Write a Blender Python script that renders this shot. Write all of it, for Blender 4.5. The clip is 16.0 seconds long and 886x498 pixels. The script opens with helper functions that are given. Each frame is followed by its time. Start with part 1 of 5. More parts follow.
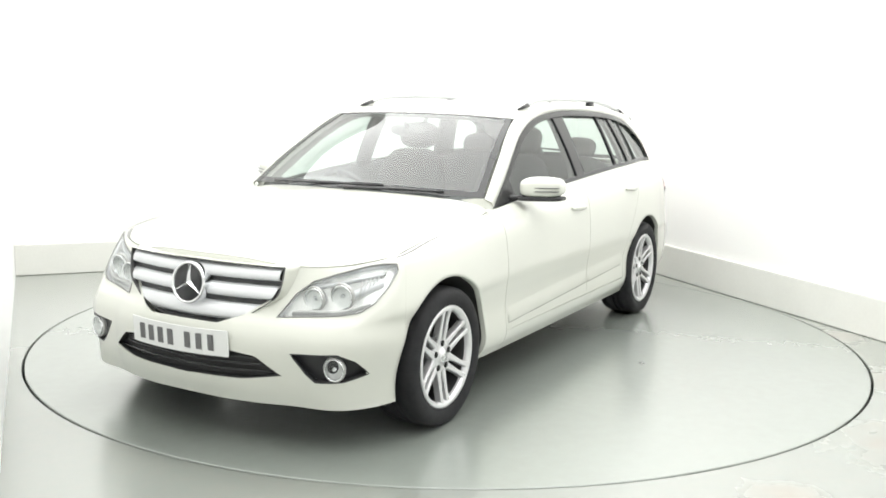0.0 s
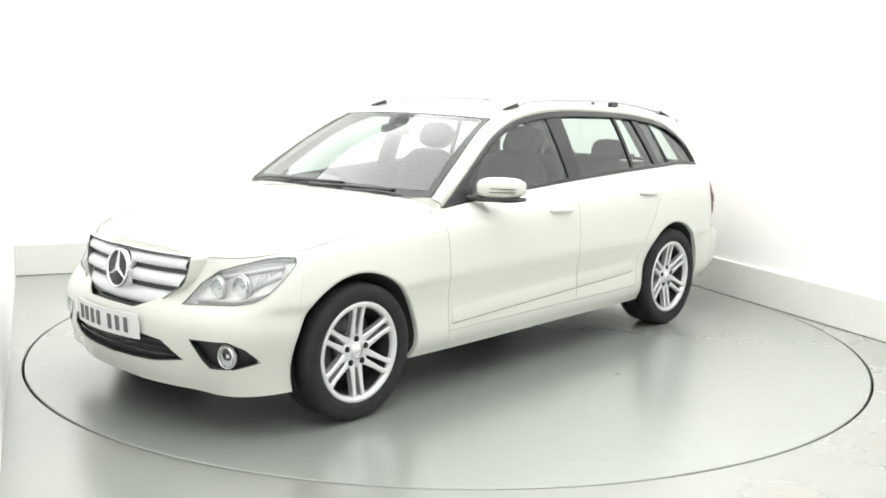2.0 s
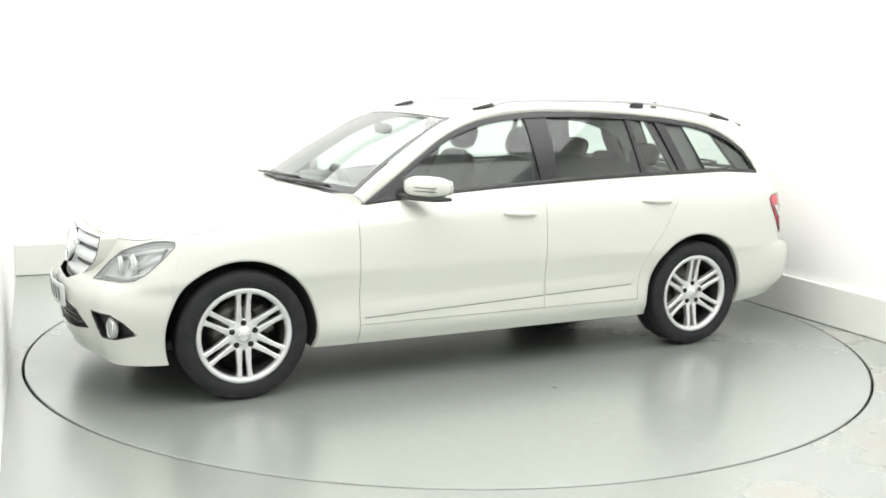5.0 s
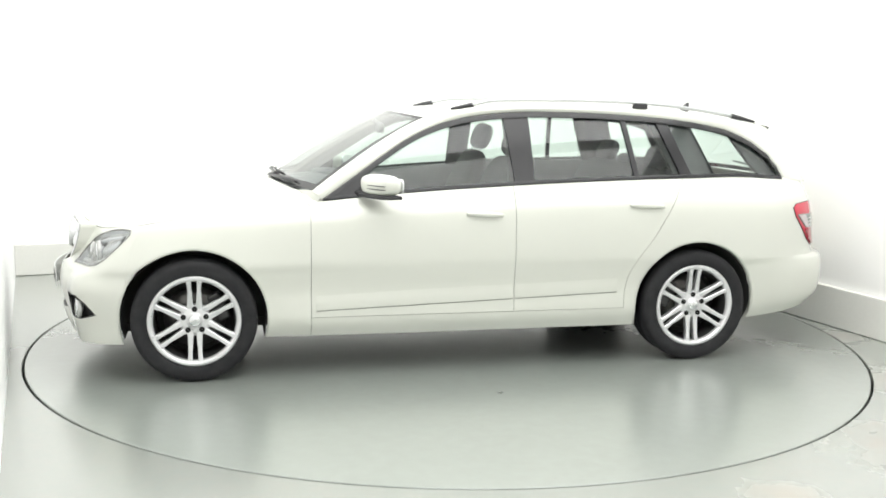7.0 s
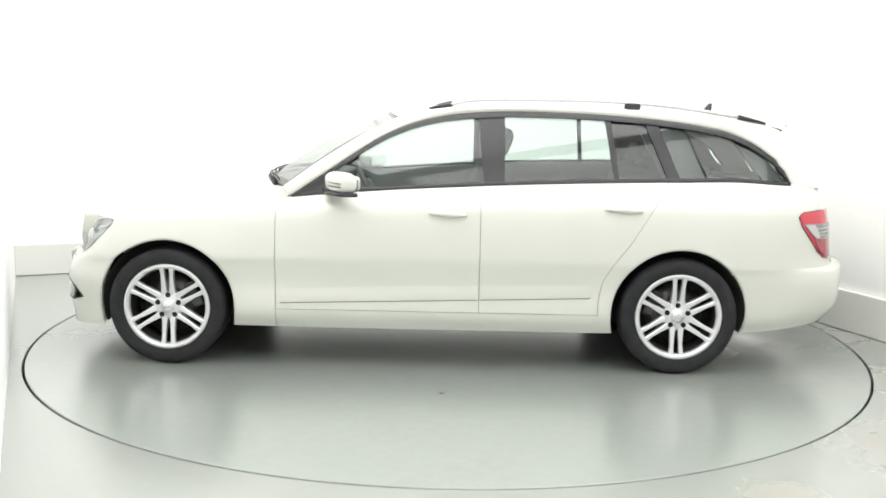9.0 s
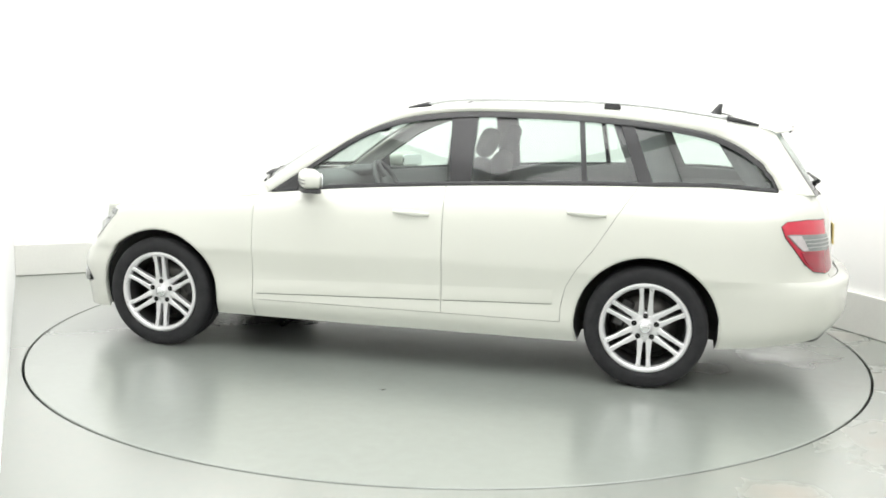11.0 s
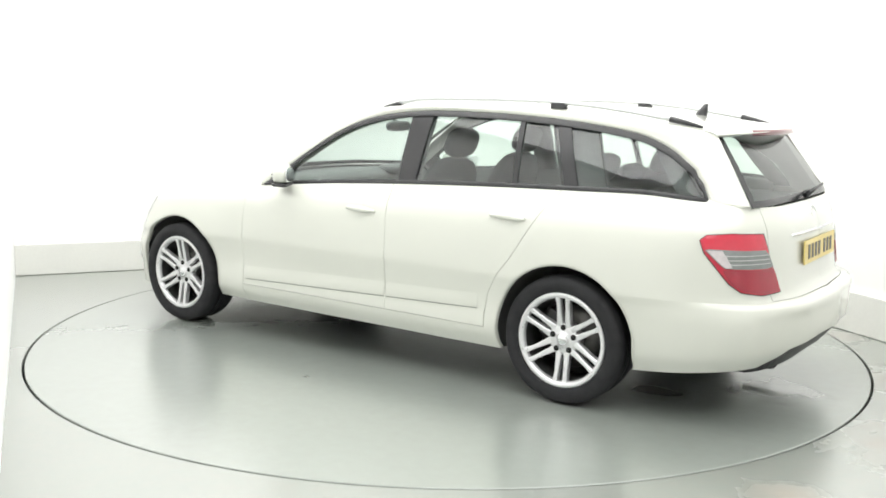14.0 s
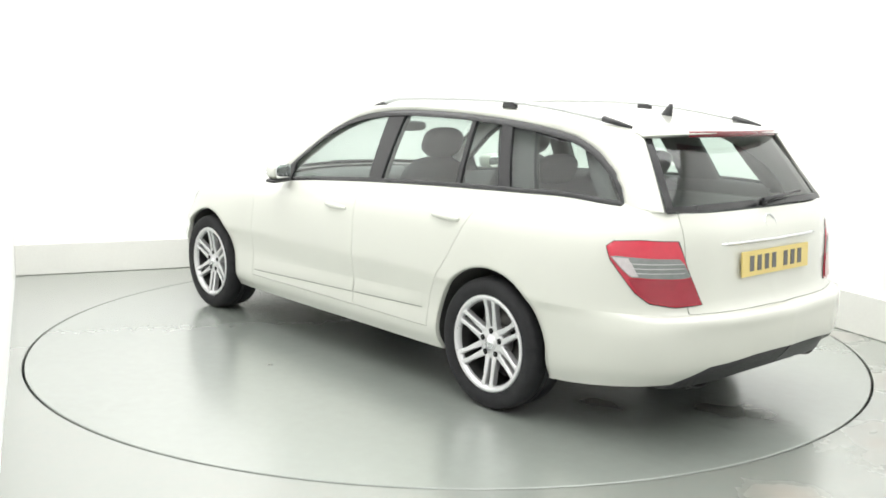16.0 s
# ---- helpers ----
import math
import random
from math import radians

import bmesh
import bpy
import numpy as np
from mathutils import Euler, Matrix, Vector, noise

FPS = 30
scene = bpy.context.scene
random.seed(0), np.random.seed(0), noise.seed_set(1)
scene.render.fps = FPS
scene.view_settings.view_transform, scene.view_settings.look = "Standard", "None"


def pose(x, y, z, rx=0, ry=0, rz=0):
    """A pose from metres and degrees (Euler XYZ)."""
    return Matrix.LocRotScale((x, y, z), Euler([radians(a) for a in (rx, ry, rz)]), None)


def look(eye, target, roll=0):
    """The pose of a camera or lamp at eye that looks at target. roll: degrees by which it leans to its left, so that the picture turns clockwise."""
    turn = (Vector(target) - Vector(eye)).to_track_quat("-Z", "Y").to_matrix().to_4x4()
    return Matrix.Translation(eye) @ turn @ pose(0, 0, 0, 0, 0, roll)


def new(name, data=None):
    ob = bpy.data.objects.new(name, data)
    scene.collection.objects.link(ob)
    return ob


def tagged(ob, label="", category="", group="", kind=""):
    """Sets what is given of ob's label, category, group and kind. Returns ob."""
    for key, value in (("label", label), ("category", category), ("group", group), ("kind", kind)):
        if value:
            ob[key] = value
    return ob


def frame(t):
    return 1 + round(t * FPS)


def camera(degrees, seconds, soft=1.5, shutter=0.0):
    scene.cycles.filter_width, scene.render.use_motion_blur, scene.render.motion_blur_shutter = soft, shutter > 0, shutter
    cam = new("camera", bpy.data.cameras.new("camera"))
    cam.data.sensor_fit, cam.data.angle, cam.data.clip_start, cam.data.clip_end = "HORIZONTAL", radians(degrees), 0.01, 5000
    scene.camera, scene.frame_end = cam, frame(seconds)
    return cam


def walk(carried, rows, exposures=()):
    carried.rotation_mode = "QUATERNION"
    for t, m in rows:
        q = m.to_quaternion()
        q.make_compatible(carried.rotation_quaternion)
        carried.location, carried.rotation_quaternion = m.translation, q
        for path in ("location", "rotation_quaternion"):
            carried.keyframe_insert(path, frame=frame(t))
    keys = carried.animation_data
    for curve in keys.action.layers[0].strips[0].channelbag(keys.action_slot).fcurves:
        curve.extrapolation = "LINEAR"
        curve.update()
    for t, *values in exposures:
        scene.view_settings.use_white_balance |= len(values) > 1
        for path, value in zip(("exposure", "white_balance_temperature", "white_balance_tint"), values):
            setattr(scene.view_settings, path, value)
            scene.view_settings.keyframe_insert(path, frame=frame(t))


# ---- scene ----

SECONDS = 16.0
cam = camera(49.19, SECONDS, soft=1.7)
EYE = (0.0, -5.943, 1.482)
YAW, PITCH = radians(-0.364), radians(9.125)
AHEAD = Vector((math.sin(YAW) * math.cos(PITCH), math.cos(YAW) * math.cos(PITCH), -math.sin(PITCH)))
VIEW = look(EYE, Vector(EYE) + AHEAD, 1.096)
walk(cam, [(0.0, VIEW), (SECONDS, VIEW)], exposures=[(0.0, 0.0), (SECONDS, 0.0)])

# ---------------------------------------------------------------- light
ROOM_TURN = 23.3
HALF_WIDTH, BACK, FRONT, CEILING = 2.53, 2.77, -6.6, 3.3
ROOM = pose(0, 0, 0, 0, 0, ROOM_TURN)

world = bpy.data.worlds.new("studio_world")
scene.world = world
world.use_nodes = True
world.node_tree.nodes["Background"].inputs[0].default_value = (1, 1, 1, 1)
world.node_tree.nodes["Background"].inputs[1].default_value = 0.05


def ceiling_lamp(u, w, size_u, size_w, watts):
    data = bpy.data.lights.new("ceiling_softbox", "AREA")
    data.shape, data.size, data.size_y, data.energy = "RECTANGLE", size_u, size_w, watts
    data.color = (1.0, 1.0, 0.985)
    ob = new("ceiling_softbox", data)
    ob.matrix_world = ROOM @ pose(u, w, CEILING - 0.06)
    return ob


ceiling_lamp(0.0, -0.1, 4.6, 5.0, 217)
ceiling_lamp(0.0, -4.2, 4.2, 2.6, 72)

# ---------------------------------------------------------------- materials


def material(name, colour, rough=0.5, metal=0.0, grain=0.0, scale=8.0, bump=0.0, fine=120.0, coat=0.0, rough_var=0.0, specular=0.5):
    m = bpy.data.materials.new(name)
    m.use_nodes = True
    nt = m.node_tree
    b = nt.nodes["Principled BSDF"]
    b.inputs["Base Color"].default_value = (*colour, 1)
    b.inputs["Roughness"].default_value = rough
    b.inputs["Metallic"].default_value = metal
    b.inputs["Coat Weight"].default_value = coat
    b.inputs["Coat Roughness"].default_value = 0.04
    b.inputs["Specular IOR Level"].default_value = specular
    tc = nt.nodes.new("ShaderNodeTexCoord")
    if grain or rough_var:
        n1, n2 = nt.nodes.new("ShaderNodeTexNoise"), nt.nodes.new("ShaderNodeTexNoise")
        n1.inputs["Scale"].default_value, n2.inputs["Scale"].default_value = scale, fine
        n1.inputs["Detail"].default_value = 6
        add = nt.nodes.new("ShaderNodeMath")
        add.operation = "MULTIPLY_ADD"
        nt.links.new(tc.outputs["Object"], n1.inputs["Vector"])
        nt.links.new(tc.outputs["Object"], n2.inputs["Vector"])
        add.inputs[1].default_value = 0.35
        nt.links.new(n2.outputs["Fac"], add.inputs[0])
        nt.links.new(n1.outputs["Fac"], add.inputs[2])
        if grain:
            ramp = nt.nodes.new("ShaderNodeMapRange")
            ramp.inputs["From Min"].default_value, ramp.inputs["From Max"].default_value = 0.35, 1.0
            ramp.inputs["To Min"].default_value, ramp.inputs["To Max"].default_value = 1 - grain, 1 + grain
            nt.links.new(add.outputs[0], ramp.inputs["Value"])
            mix = nt.nodes.new("ShaderNodeVectorMath")
            mix.operation = "SCALE"
            mix.inputs[0].default_value = colour
            nt.links.new(ramp.outputs[0], mix.inputs["Scale"])
            nt.links.new(mix.outputs[0], b.inputs["Base Color"])
        if rough_var:
            rr = nt.nodes.new("ShaderNodeMapRange")
            rr.inputs["From Min"].default_value, rr.inputs["From Max"].default_value = 0.4, 0.95
            rr.inputs["To Min"].default_value, rr.inputs["To Max"].default_value = max(0.02, rough - rough_var), rough + rough_var
            nt.links.new(add.outputs[0], rr.inputs["Value"])
            nt.links.new(rr.outputs[0], b.inputs["Roughness"])
    if bump:
        nb, bp = nt.nodes.new("ShaderNodeTexNoise"), nt.nodes.new("ShaderNodeBump")
        nb.inputs["Scale"].default_value, nb.inputs["Detail"].default_value = fine, 4
        bp.inputs["Strength"].default_value, bp.inputs["Distance"].default_value = bump, 0.002
        nt.links.new(tc.outputs["Object"], nb.inputs["Vector"])
        nt.links.new(nb.outputs["Fac"], bp.inputs["Height"])
        nt.links.new(bp.outputs[0], b.inputs["Normal"])
    return m


def glass_material(name, tint, base=0.07, edge=0.75):
    """A thin pane: light goes straight through, tinted, with a gloss that grows to grazing angles."""
    m = bpy.data.materials.new(name)
    m.use_nodes = True
    nt = m.node_tree
    nt.nodes.remove(nt.nodes["Principled BSDF"])
    clear, gloss = nt.nodes.new("ShaderNodeBsdfTransparent"), nt.nodes.new("ShaderNodeBsdfGlossy")
    facing, mix = nt.nodes.new("ShaderNodeLayerWeight"), nt.nodes.new("ShaderNodeMixShader")
    power, span = nt.nodes.new("ShaderNodeMath"), nt.nodes.new("ShaderNodeMath")
    clear.inputs[0].default_value = (*tint, 1)
    gloss.inputs["Roughness"].default_value = 0.02
    facing.inputs["Blend"].default_value = 0.5
    power.operation, span.operation = "POWER", "MULTIPLY_ADD"
    power.inputs[1].default_value, span.inputs[1].default_value, span.inputs[2].default_value = 3.6, edge, base
    nt.links.new(facing.outputs["Facing"], power.inputs[0])
    nt.links.new(power.outputs[0], span.inputs[0])
    nt.links.new(span.outputs[0], mix.inputs[0])
    nt.links.new(clear.outputs[0], mix.inputs[1])
    nt.links.new(gloss.outputs[0], mix.inputs[2])
    nt.links.new(mix.outputs[0], nt.nodes["Material Output"].inputs[0])
    return m


def floor_material(name, colour, stain, rough, amount, marks=""):
    """Painted concrete: mottled at two scales, with smears that change the colour and the gloss."""
    m = material(name, colour, rough, grain=0.03, scale=0.9, fine=30, rough_var=0.0, coat=1.0, specular=0.8)
    m.node_tree.nodes["Principled BSDF"].inputs["Coat IOR"].default_value = 1.85
    m.node_tree.nodes["Principled BSDF"].inputs["Coat Roughness"].default_value = 0.25
    nt = m.node_tree
    b = nt.nodes["Principled BSDF"]
    old = b.inputs["Base Color"].links[0].from_socket
    tc = nt.nodes.new("ShaderNodeTexCoord")
    smear, small = nt.nodes.new("ShaderNodeTexNoise"), nt.nodes.new("ShaderNodeTexNoise")
    smear.inputs["Scale"].default_value, smear.inputs["Detail"].default_value, smear.inputs["Distortion"].default_value = 0.8, 2, 0.0
    small.inputs["Scale"].default_value, small.inputs["Detail"].default_value = 14, 10
    mul, ramp = nt.nodes.new("ShaderNodeMath"), nt.nodes.new("ShaderNodeMapRange")
    mul.operation = "MULTIPLY"
    ramp.inputs["From Min"].default_value, ramp.inputs["From Max"].default_value = 0.10, 0.50
    ramp.inputs["To Max"].default_value = amount
    mix = nt.nodes.new("ShaderNodeMix")
    mix.data_type = "RGBA"
    mix.inputs["B"].default_value = (*stain, 1)
    for n in (smear, small):
        nt.links.new(tc.outputs["Object"], n.inputs["Vector"])
    nt.links.new(smear.outputs["Fac"], mul.inputs[0])
    nt.links.new(small.outputs["Fac"], mul.inputs[1])
    nt.links.new(mul.outputs[0], ramp.inputs["Value"])
    nt.links.new(ramp.outputs[0], mix.inputs["Factor"])
    nt.links.new(old, mix.inputs["A"])
    nt.links.new(mix.outputs["Result"], b.inputs["Base Color"])
    rr = nt.nodes.new("ShaderNodeMapRange")
    rr.inputs["From Min"].default_value, rr.inputs["From Max"].default_value = 0.25, 0.75
    rr.inputs["To Min"].default_value, rr.inputs["To Max"].default_value = rough, rough + 0.001
    nt.links.new(smear.outputs[0], rr.inputs["Value"])
    nt.links.new(rr.outputs[0], b.inputs["Roughness"])
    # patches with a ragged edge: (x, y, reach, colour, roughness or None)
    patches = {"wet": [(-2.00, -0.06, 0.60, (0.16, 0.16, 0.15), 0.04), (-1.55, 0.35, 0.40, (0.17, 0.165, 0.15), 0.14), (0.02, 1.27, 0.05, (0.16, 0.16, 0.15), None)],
               "worn": [(1.10, -2.55, 0.85, (0.33, 0.295, 0.255), 0.42), (1.9, -1.75, 0.60, (0.37, 0.34, 0.30), 0.40), (0.25, -2.75, 0.35, (0.34, 0.30, 0.25), 0.40), (2.35, -0.9, 0.5, (0.38, 0.36, 0.33), 0.35)]}[marks]
    ragged = nt.nodes.new("ShaderNodeTexNoise")
    ragged.inputs["Scale"].default_value, ragged.inputs["Detail"].default_value, ragged.inputs["Distortion"].default_value = 5.0, 4, 0.2
    nt.links.new(tc.outputs["Object"], ragged.inputs["Vector"])
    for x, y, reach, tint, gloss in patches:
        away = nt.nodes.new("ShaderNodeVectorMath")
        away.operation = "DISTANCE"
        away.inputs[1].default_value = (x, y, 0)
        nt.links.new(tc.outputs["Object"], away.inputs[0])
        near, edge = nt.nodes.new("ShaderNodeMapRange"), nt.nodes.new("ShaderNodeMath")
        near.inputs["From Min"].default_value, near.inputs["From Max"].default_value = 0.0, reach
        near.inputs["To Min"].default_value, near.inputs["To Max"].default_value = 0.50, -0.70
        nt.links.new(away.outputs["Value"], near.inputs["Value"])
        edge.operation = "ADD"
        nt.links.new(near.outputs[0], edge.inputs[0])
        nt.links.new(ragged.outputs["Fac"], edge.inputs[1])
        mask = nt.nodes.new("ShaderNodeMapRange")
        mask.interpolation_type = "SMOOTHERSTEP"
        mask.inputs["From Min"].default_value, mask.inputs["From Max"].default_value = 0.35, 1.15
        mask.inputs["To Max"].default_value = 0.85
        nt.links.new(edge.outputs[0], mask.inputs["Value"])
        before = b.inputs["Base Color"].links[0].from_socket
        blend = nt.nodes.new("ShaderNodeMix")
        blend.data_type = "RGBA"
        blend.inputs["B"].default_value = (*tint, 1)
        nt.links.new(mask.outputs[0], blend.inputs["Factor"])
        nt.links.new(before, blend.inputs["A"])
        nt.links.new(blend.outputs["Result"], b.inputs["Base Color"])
        if gloss is not None:
            before = b.inputs["Roughness"].links[0].from_socket
            soft = nt.nodes.new("ShaderNodeMix")
            soft.inputs["B"].default_value = gloss
            nt.links.new(mask.outputs[0], soft.inputs["Factor"])
            nt.links.new(before, soft.inputs["A"])
            nt.links.new(soft.outputs["Result"], b.inputs["Roughness"])
            glaze = nt.nodes.new("ShaderNodeMix")
            glaze.inputs["A"].default_value, glaze.inputs["B"].default_value = 0.25, gloss
            if b.inputs["Coat Roughness"].links:
                nt.links.new(b.inputs["Coat Roughness"].links[0].from_socket, glaze.inputs["A"])
            nt.links.new(mask.outputs[0], glaze.inputs["Factor"])
            nt.links.new(glaze.outputs["Result"], b.inputs["Coat Roughness"])
    return m


M_WALL = material("white_wall_paint", (0.93, 0.93, 0.92), 0.75, grain=0.02, scale=1.2, bump=0.1, fine=60)
M_PLINTH = material("plinth_paint", (0.79, 0.79, 0.75), 0.6, grain=0.05, scale=2.0, bump=0.1, fine=50)
M_CEIL = material("ceiling_paint", (0.82, 0.82, 0.82), 0.8, grain=0.02, scale=1.0)
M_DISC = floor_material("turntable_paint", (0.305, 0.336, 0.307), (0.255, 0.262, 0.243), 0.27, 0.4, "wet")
M_FLOOR = floor_material("floor_paint", (0.275, 0.303, 0.275), (0.32, 0.305, 0.275), 0.27, 0.5, "worn")
M_GAP = material("gap_black", (0.015, 0.015, 0.015), 0.9)
M_PAINT = material("white_car_paint", (0.665, 0.675, 0.615), 0.30, grain=0.012, scale=3.0, coat=1.0, fine=900, specular=0.4)
M_BLACK = material("black_plastic", (0.026, 0.026, 0.028), 0.45, grain=0.15, scale=30, bump=0.2, fine=300)
M_TRIM = material("black_gloss_trim", (0.022, 0.022, 0.024), 0.22, grain=0.05, scale=20)
M_UNDER = material("underbody_black", (0.045, 0.045, 0.043), 0.85, grain=0.3, scale=9)
M_RUBBER = material("tyre_rubber", (0.026, 0.026, 0.028), 0.66, grain=0.3, scale=18, bump=0.3, fine=160, specular=0.2)
M_ALLOY = material("silver_alloy", (0.74, 0.74, 0.75), 0.32, metal=0.6, grain=0.05, scale=14, rough_var=0.06)
M_CHROME = material("chrome", (0.78, 0.79, 0.80), 0.10, metal=1.0, grain=0.02, scale=20)
M_DISCBRAKE = material("brake_steel", (0.13, 0.125, 0.12), 0.35, metal=0.9, grain=0.15, scale=40)
M_DARKMETAL = material("dark_metal", (0.10, 0.10, 0.10), 0.4, metal=0.7, grain=0.1, scale=20)
M_GLASS = glass_material("tinted_glass", (0.80, 0.88, 0.84), 0.09)
M_SCREEN = glass_material("windscreen_glass", (0.84, 0.91, 0.88), 0.12, 0.75)
M_LENS = glass_material("clear_lens", (0.93, 0.94, 0.94), 0.05, 0.6)
M_SEAT = material("dark_seat_fabric", (0.055, 0.057, 0.06), 0.8, grain=0.2, scale=40, bump=0.3, fine=260)
M_DASH = material("dashboard_plastic", (0.08, 0.084, 0.085), 0.6, grain=0.12, scale=30, bump=0.2, fine=220)
M_LINING = material("headlining", (0.42, 0.42, 0.40), 0.9, grain=0.05, scale=20)
M_RED = material("red_lens", (0.60, 0.030, 0.062), 0.10, grain=0.08, scale=25, coat=0.6)
M_DEEPRED = material("deep_red_lens", (0.17, 0.012, 0.02), 0.15, grain=0.08, scale=25, coat=0.5)
M_LOWRED = material("dark_red_lens", (0.34, 0.014, 0.035), 0.14, grain=0.12, scale=25, coat=0.6)
M_JOINT = material("joint_grey", (0.24, 0.24, 0.23), 0.6, grain=0.05, scale=20)
M_SMOKE = material("smoked_lens", (0.24, 0.255, 0.25), 0.15, grain=0.2, scale=40, coat=0.6)
M_PLATE_W = material("white_plate", (0.78, 0.79, 0.78), 0.35, grain=0.02, scale=20)
M_CLEAR = material("clear_wedge", (0.62, 0.57, 0.58), 0.15, grain=0.15, scale=40, coat=0.6)
M_PLATE_Y = material("yellow_plate", (0.78, 0.62, 0.22), 0.35, grain=0.03, scale=20)
M_INK = material("plate_ink", (0.13, 0.13, 0.13), 0.5)
M_REFLECTOR = material("lamp_reflector", (0.86, 0.87, 0.86), 0.20, metal=0.4, grain=0.12, scale=45, bump=0.9, fine=55)
M_RAIL = material("brushed_rail", (0.52, 0.53, 0.54), 0.28, metal=0.85, grain=0.06, scale=30)
M_LAMPGREY = material("lamp_housing_grey", (0.58, 0.58, 0.57), 0.3, metal=0.3, grain=0.1, scale=40)
M_LOUVRE = material("silver_louvre", (0.72, 0.73, 0.75), 0.28, metal=0.5, grain=0.03, scale=20)

# ---------------------------------------------------------------- mesh helpers


def raw(name, verts, faces, mat, smooth=True):
    me = bpy.data.meshes.new(name)
    me.from_pydata([tuple(float(c) for c in v) for v in verts], [], [tuple(f) for f in faces])
    me.validate()
    me.polygons.foreach_set("use_smooth", [smooth] * len(me.polygons))
    me.materials.append(mat)
    me.update()
    return me


def thickened(verts, faces, thick):
    """Gives a sheet an inner face and a rim, each with its own vertices, so that the outer shading stays true."""
    v = np.array(verts, float)
    normal = np.zeros_like(v)
    edges = {}
    for f in faces:
        p = v[list(f)]
        n = np.cross(p[1] - p[0], p[2] - p[0]) if len(f) == 3 else np.cross(p[2] - p[0], p[3] - p[1])
        for i in f:
            normal[i] += n
        for a, b in zip(f, f[1:] + f[:1]):
            edges[(a, b)] = edges.get((a, b), 0) + 1
    length = np.linalg.norm(normal, axis=1, keepdims=True)
    inner = v - normal / np.maximum(length, 1e-12) * thick
    n = len(v)
    out_v = [*v, *inner]
    out_f = [tuple(f) for f in faces] + [tuple(i + n for i in reversed(f)) for f in faces]
    for (a, b) in edges:
        if (b, a) not in edges:
            k = len(out_v)
            out_v += [v[a], v[b], inner[b], inner[a]]
            out_f.append((k + 1, k, k + 3, k + 2))
    return out_v, out_f


def hung(ob, parent, label=""):
    ob.parent = parent
    if label:
        tagged(ob, label)
    return ob


def ease(u):
    u = min(max(u, 0.0), 1.0)
    return u * u * (3 - 2 * u)


WIDE_X = [-2.3, -1.9, -1.4, -1.0, .4, 1.0, 1.6, 2.2]
WIDE_K = [.065, .060, .028, .018, .018, .022, .035, .035]


def shaped(p):
    """Blunts the nose and widens the lower body towards both ends."""
    x, y, z = p
    k = 1 + float(np.interp(x, WIDE_X, WIDE_K))
    back = .080 * ease((x - 1.70) / .32) * (1 - ease((abs(y) - .45) / .32))
    return (x - back, y * k, z)


def part_mesh(name, verts, faces, mat, parent, label="", smooth=True, thick=0.0, outward=False, bevel=0.0):
    """One mesh object under a thing. outward: faces turn away from the car's core."""
    if outward and len(faces):
        v = np.array(verts, float)
        total = 0.0
        for f in faces:
            p = v[list(f)]
            n = np.cross(p[1] - p[0], p[2] - p[0]) if len(f) == 3 else np.cross(p[2] - p[0], p[3] - p[1])
            c = p.mean(0)
            total += float(np.dot(n, c - np.array((c[0] * 0.8, 0.0, 0.55))))
        if total < 0:
            faces = [tuple(reversed(f)) for f in faces]
    verts = [shaped(p) for p in verts]
    if thick:
        verts, faces = thickened(verts, faces, thick)
    ob = hung(new(name, raw(name, verts, faces, mat, smooth)), parent, label)
    if bevel:
        bv = ob.modifiers.new("edge", "BEVEL")
        bv.width, bv.segments, bv.limit_method = bevel, 2, "ANGLE"
    return ob


def part(name, bm, mat, parent, label="", smooth=False):
    if parent:
        for v in bm.verts:
            v.co = shaped(v.co)
    me = bpy.data.meshes.new(name)
    bm.to_mesh(me)
    bm.free()
    me.polygons.foreach_set("use_smooth", [smooth] * len(me.polygons))
    me.materials.append(mat)
    return hung(new(name, me), parent, label)


def box_bm(size, at=(0, 0, 0), bevel=0.0, turn=None, segments=2, taper=None):
    bm = bmesh.new()
    bmesh.ops.create_cube(bm, size=1)
    for v in bm.verts:
        v.co = Vector((v.co.x * size[0], v.co.y * size[1], v.co.z * size[2]))
        if taper and v.co.z > 0:
            v.co.x, v.co.y = v.co.x * taper[0], v.co.y * taper[1]
    if bevel:
        bmesh.ops.bevel(bm, geom=bm.edges[:], offset=bevel, segments=segments, affect="EDGES", profile=0.5)
    m = Matrix.Translation(at) @ (turn if turn else Matrix())
    bmesh.ops.transform(bm, matrix=m, verts=bm.verts[:])
    return bm


def grid_faces(nu, nv, base=0, wrap=False):
    out = []
    for i in range(nu - 1 + (1 if wrap else 0)):
        for j in range(nv - 1):
            a, b = base + i * nv + j, base + ((i + 1) % nu) * nv + j
            out.append((a, b, b + 1, a + 1))
    return out


def lathe(profile, turns=48, axis="y"):
    """Turns (radius, offset) pairs about the y axis."""
    v = []
    for i in range(turns):
        a = 2 * math.pi * i / turns
        for r, y in profile:
            v.append((r * math.cos(a), y, r * math.sin(a)))
    return v, grid_faces(turns, len(profile), wrap=True)


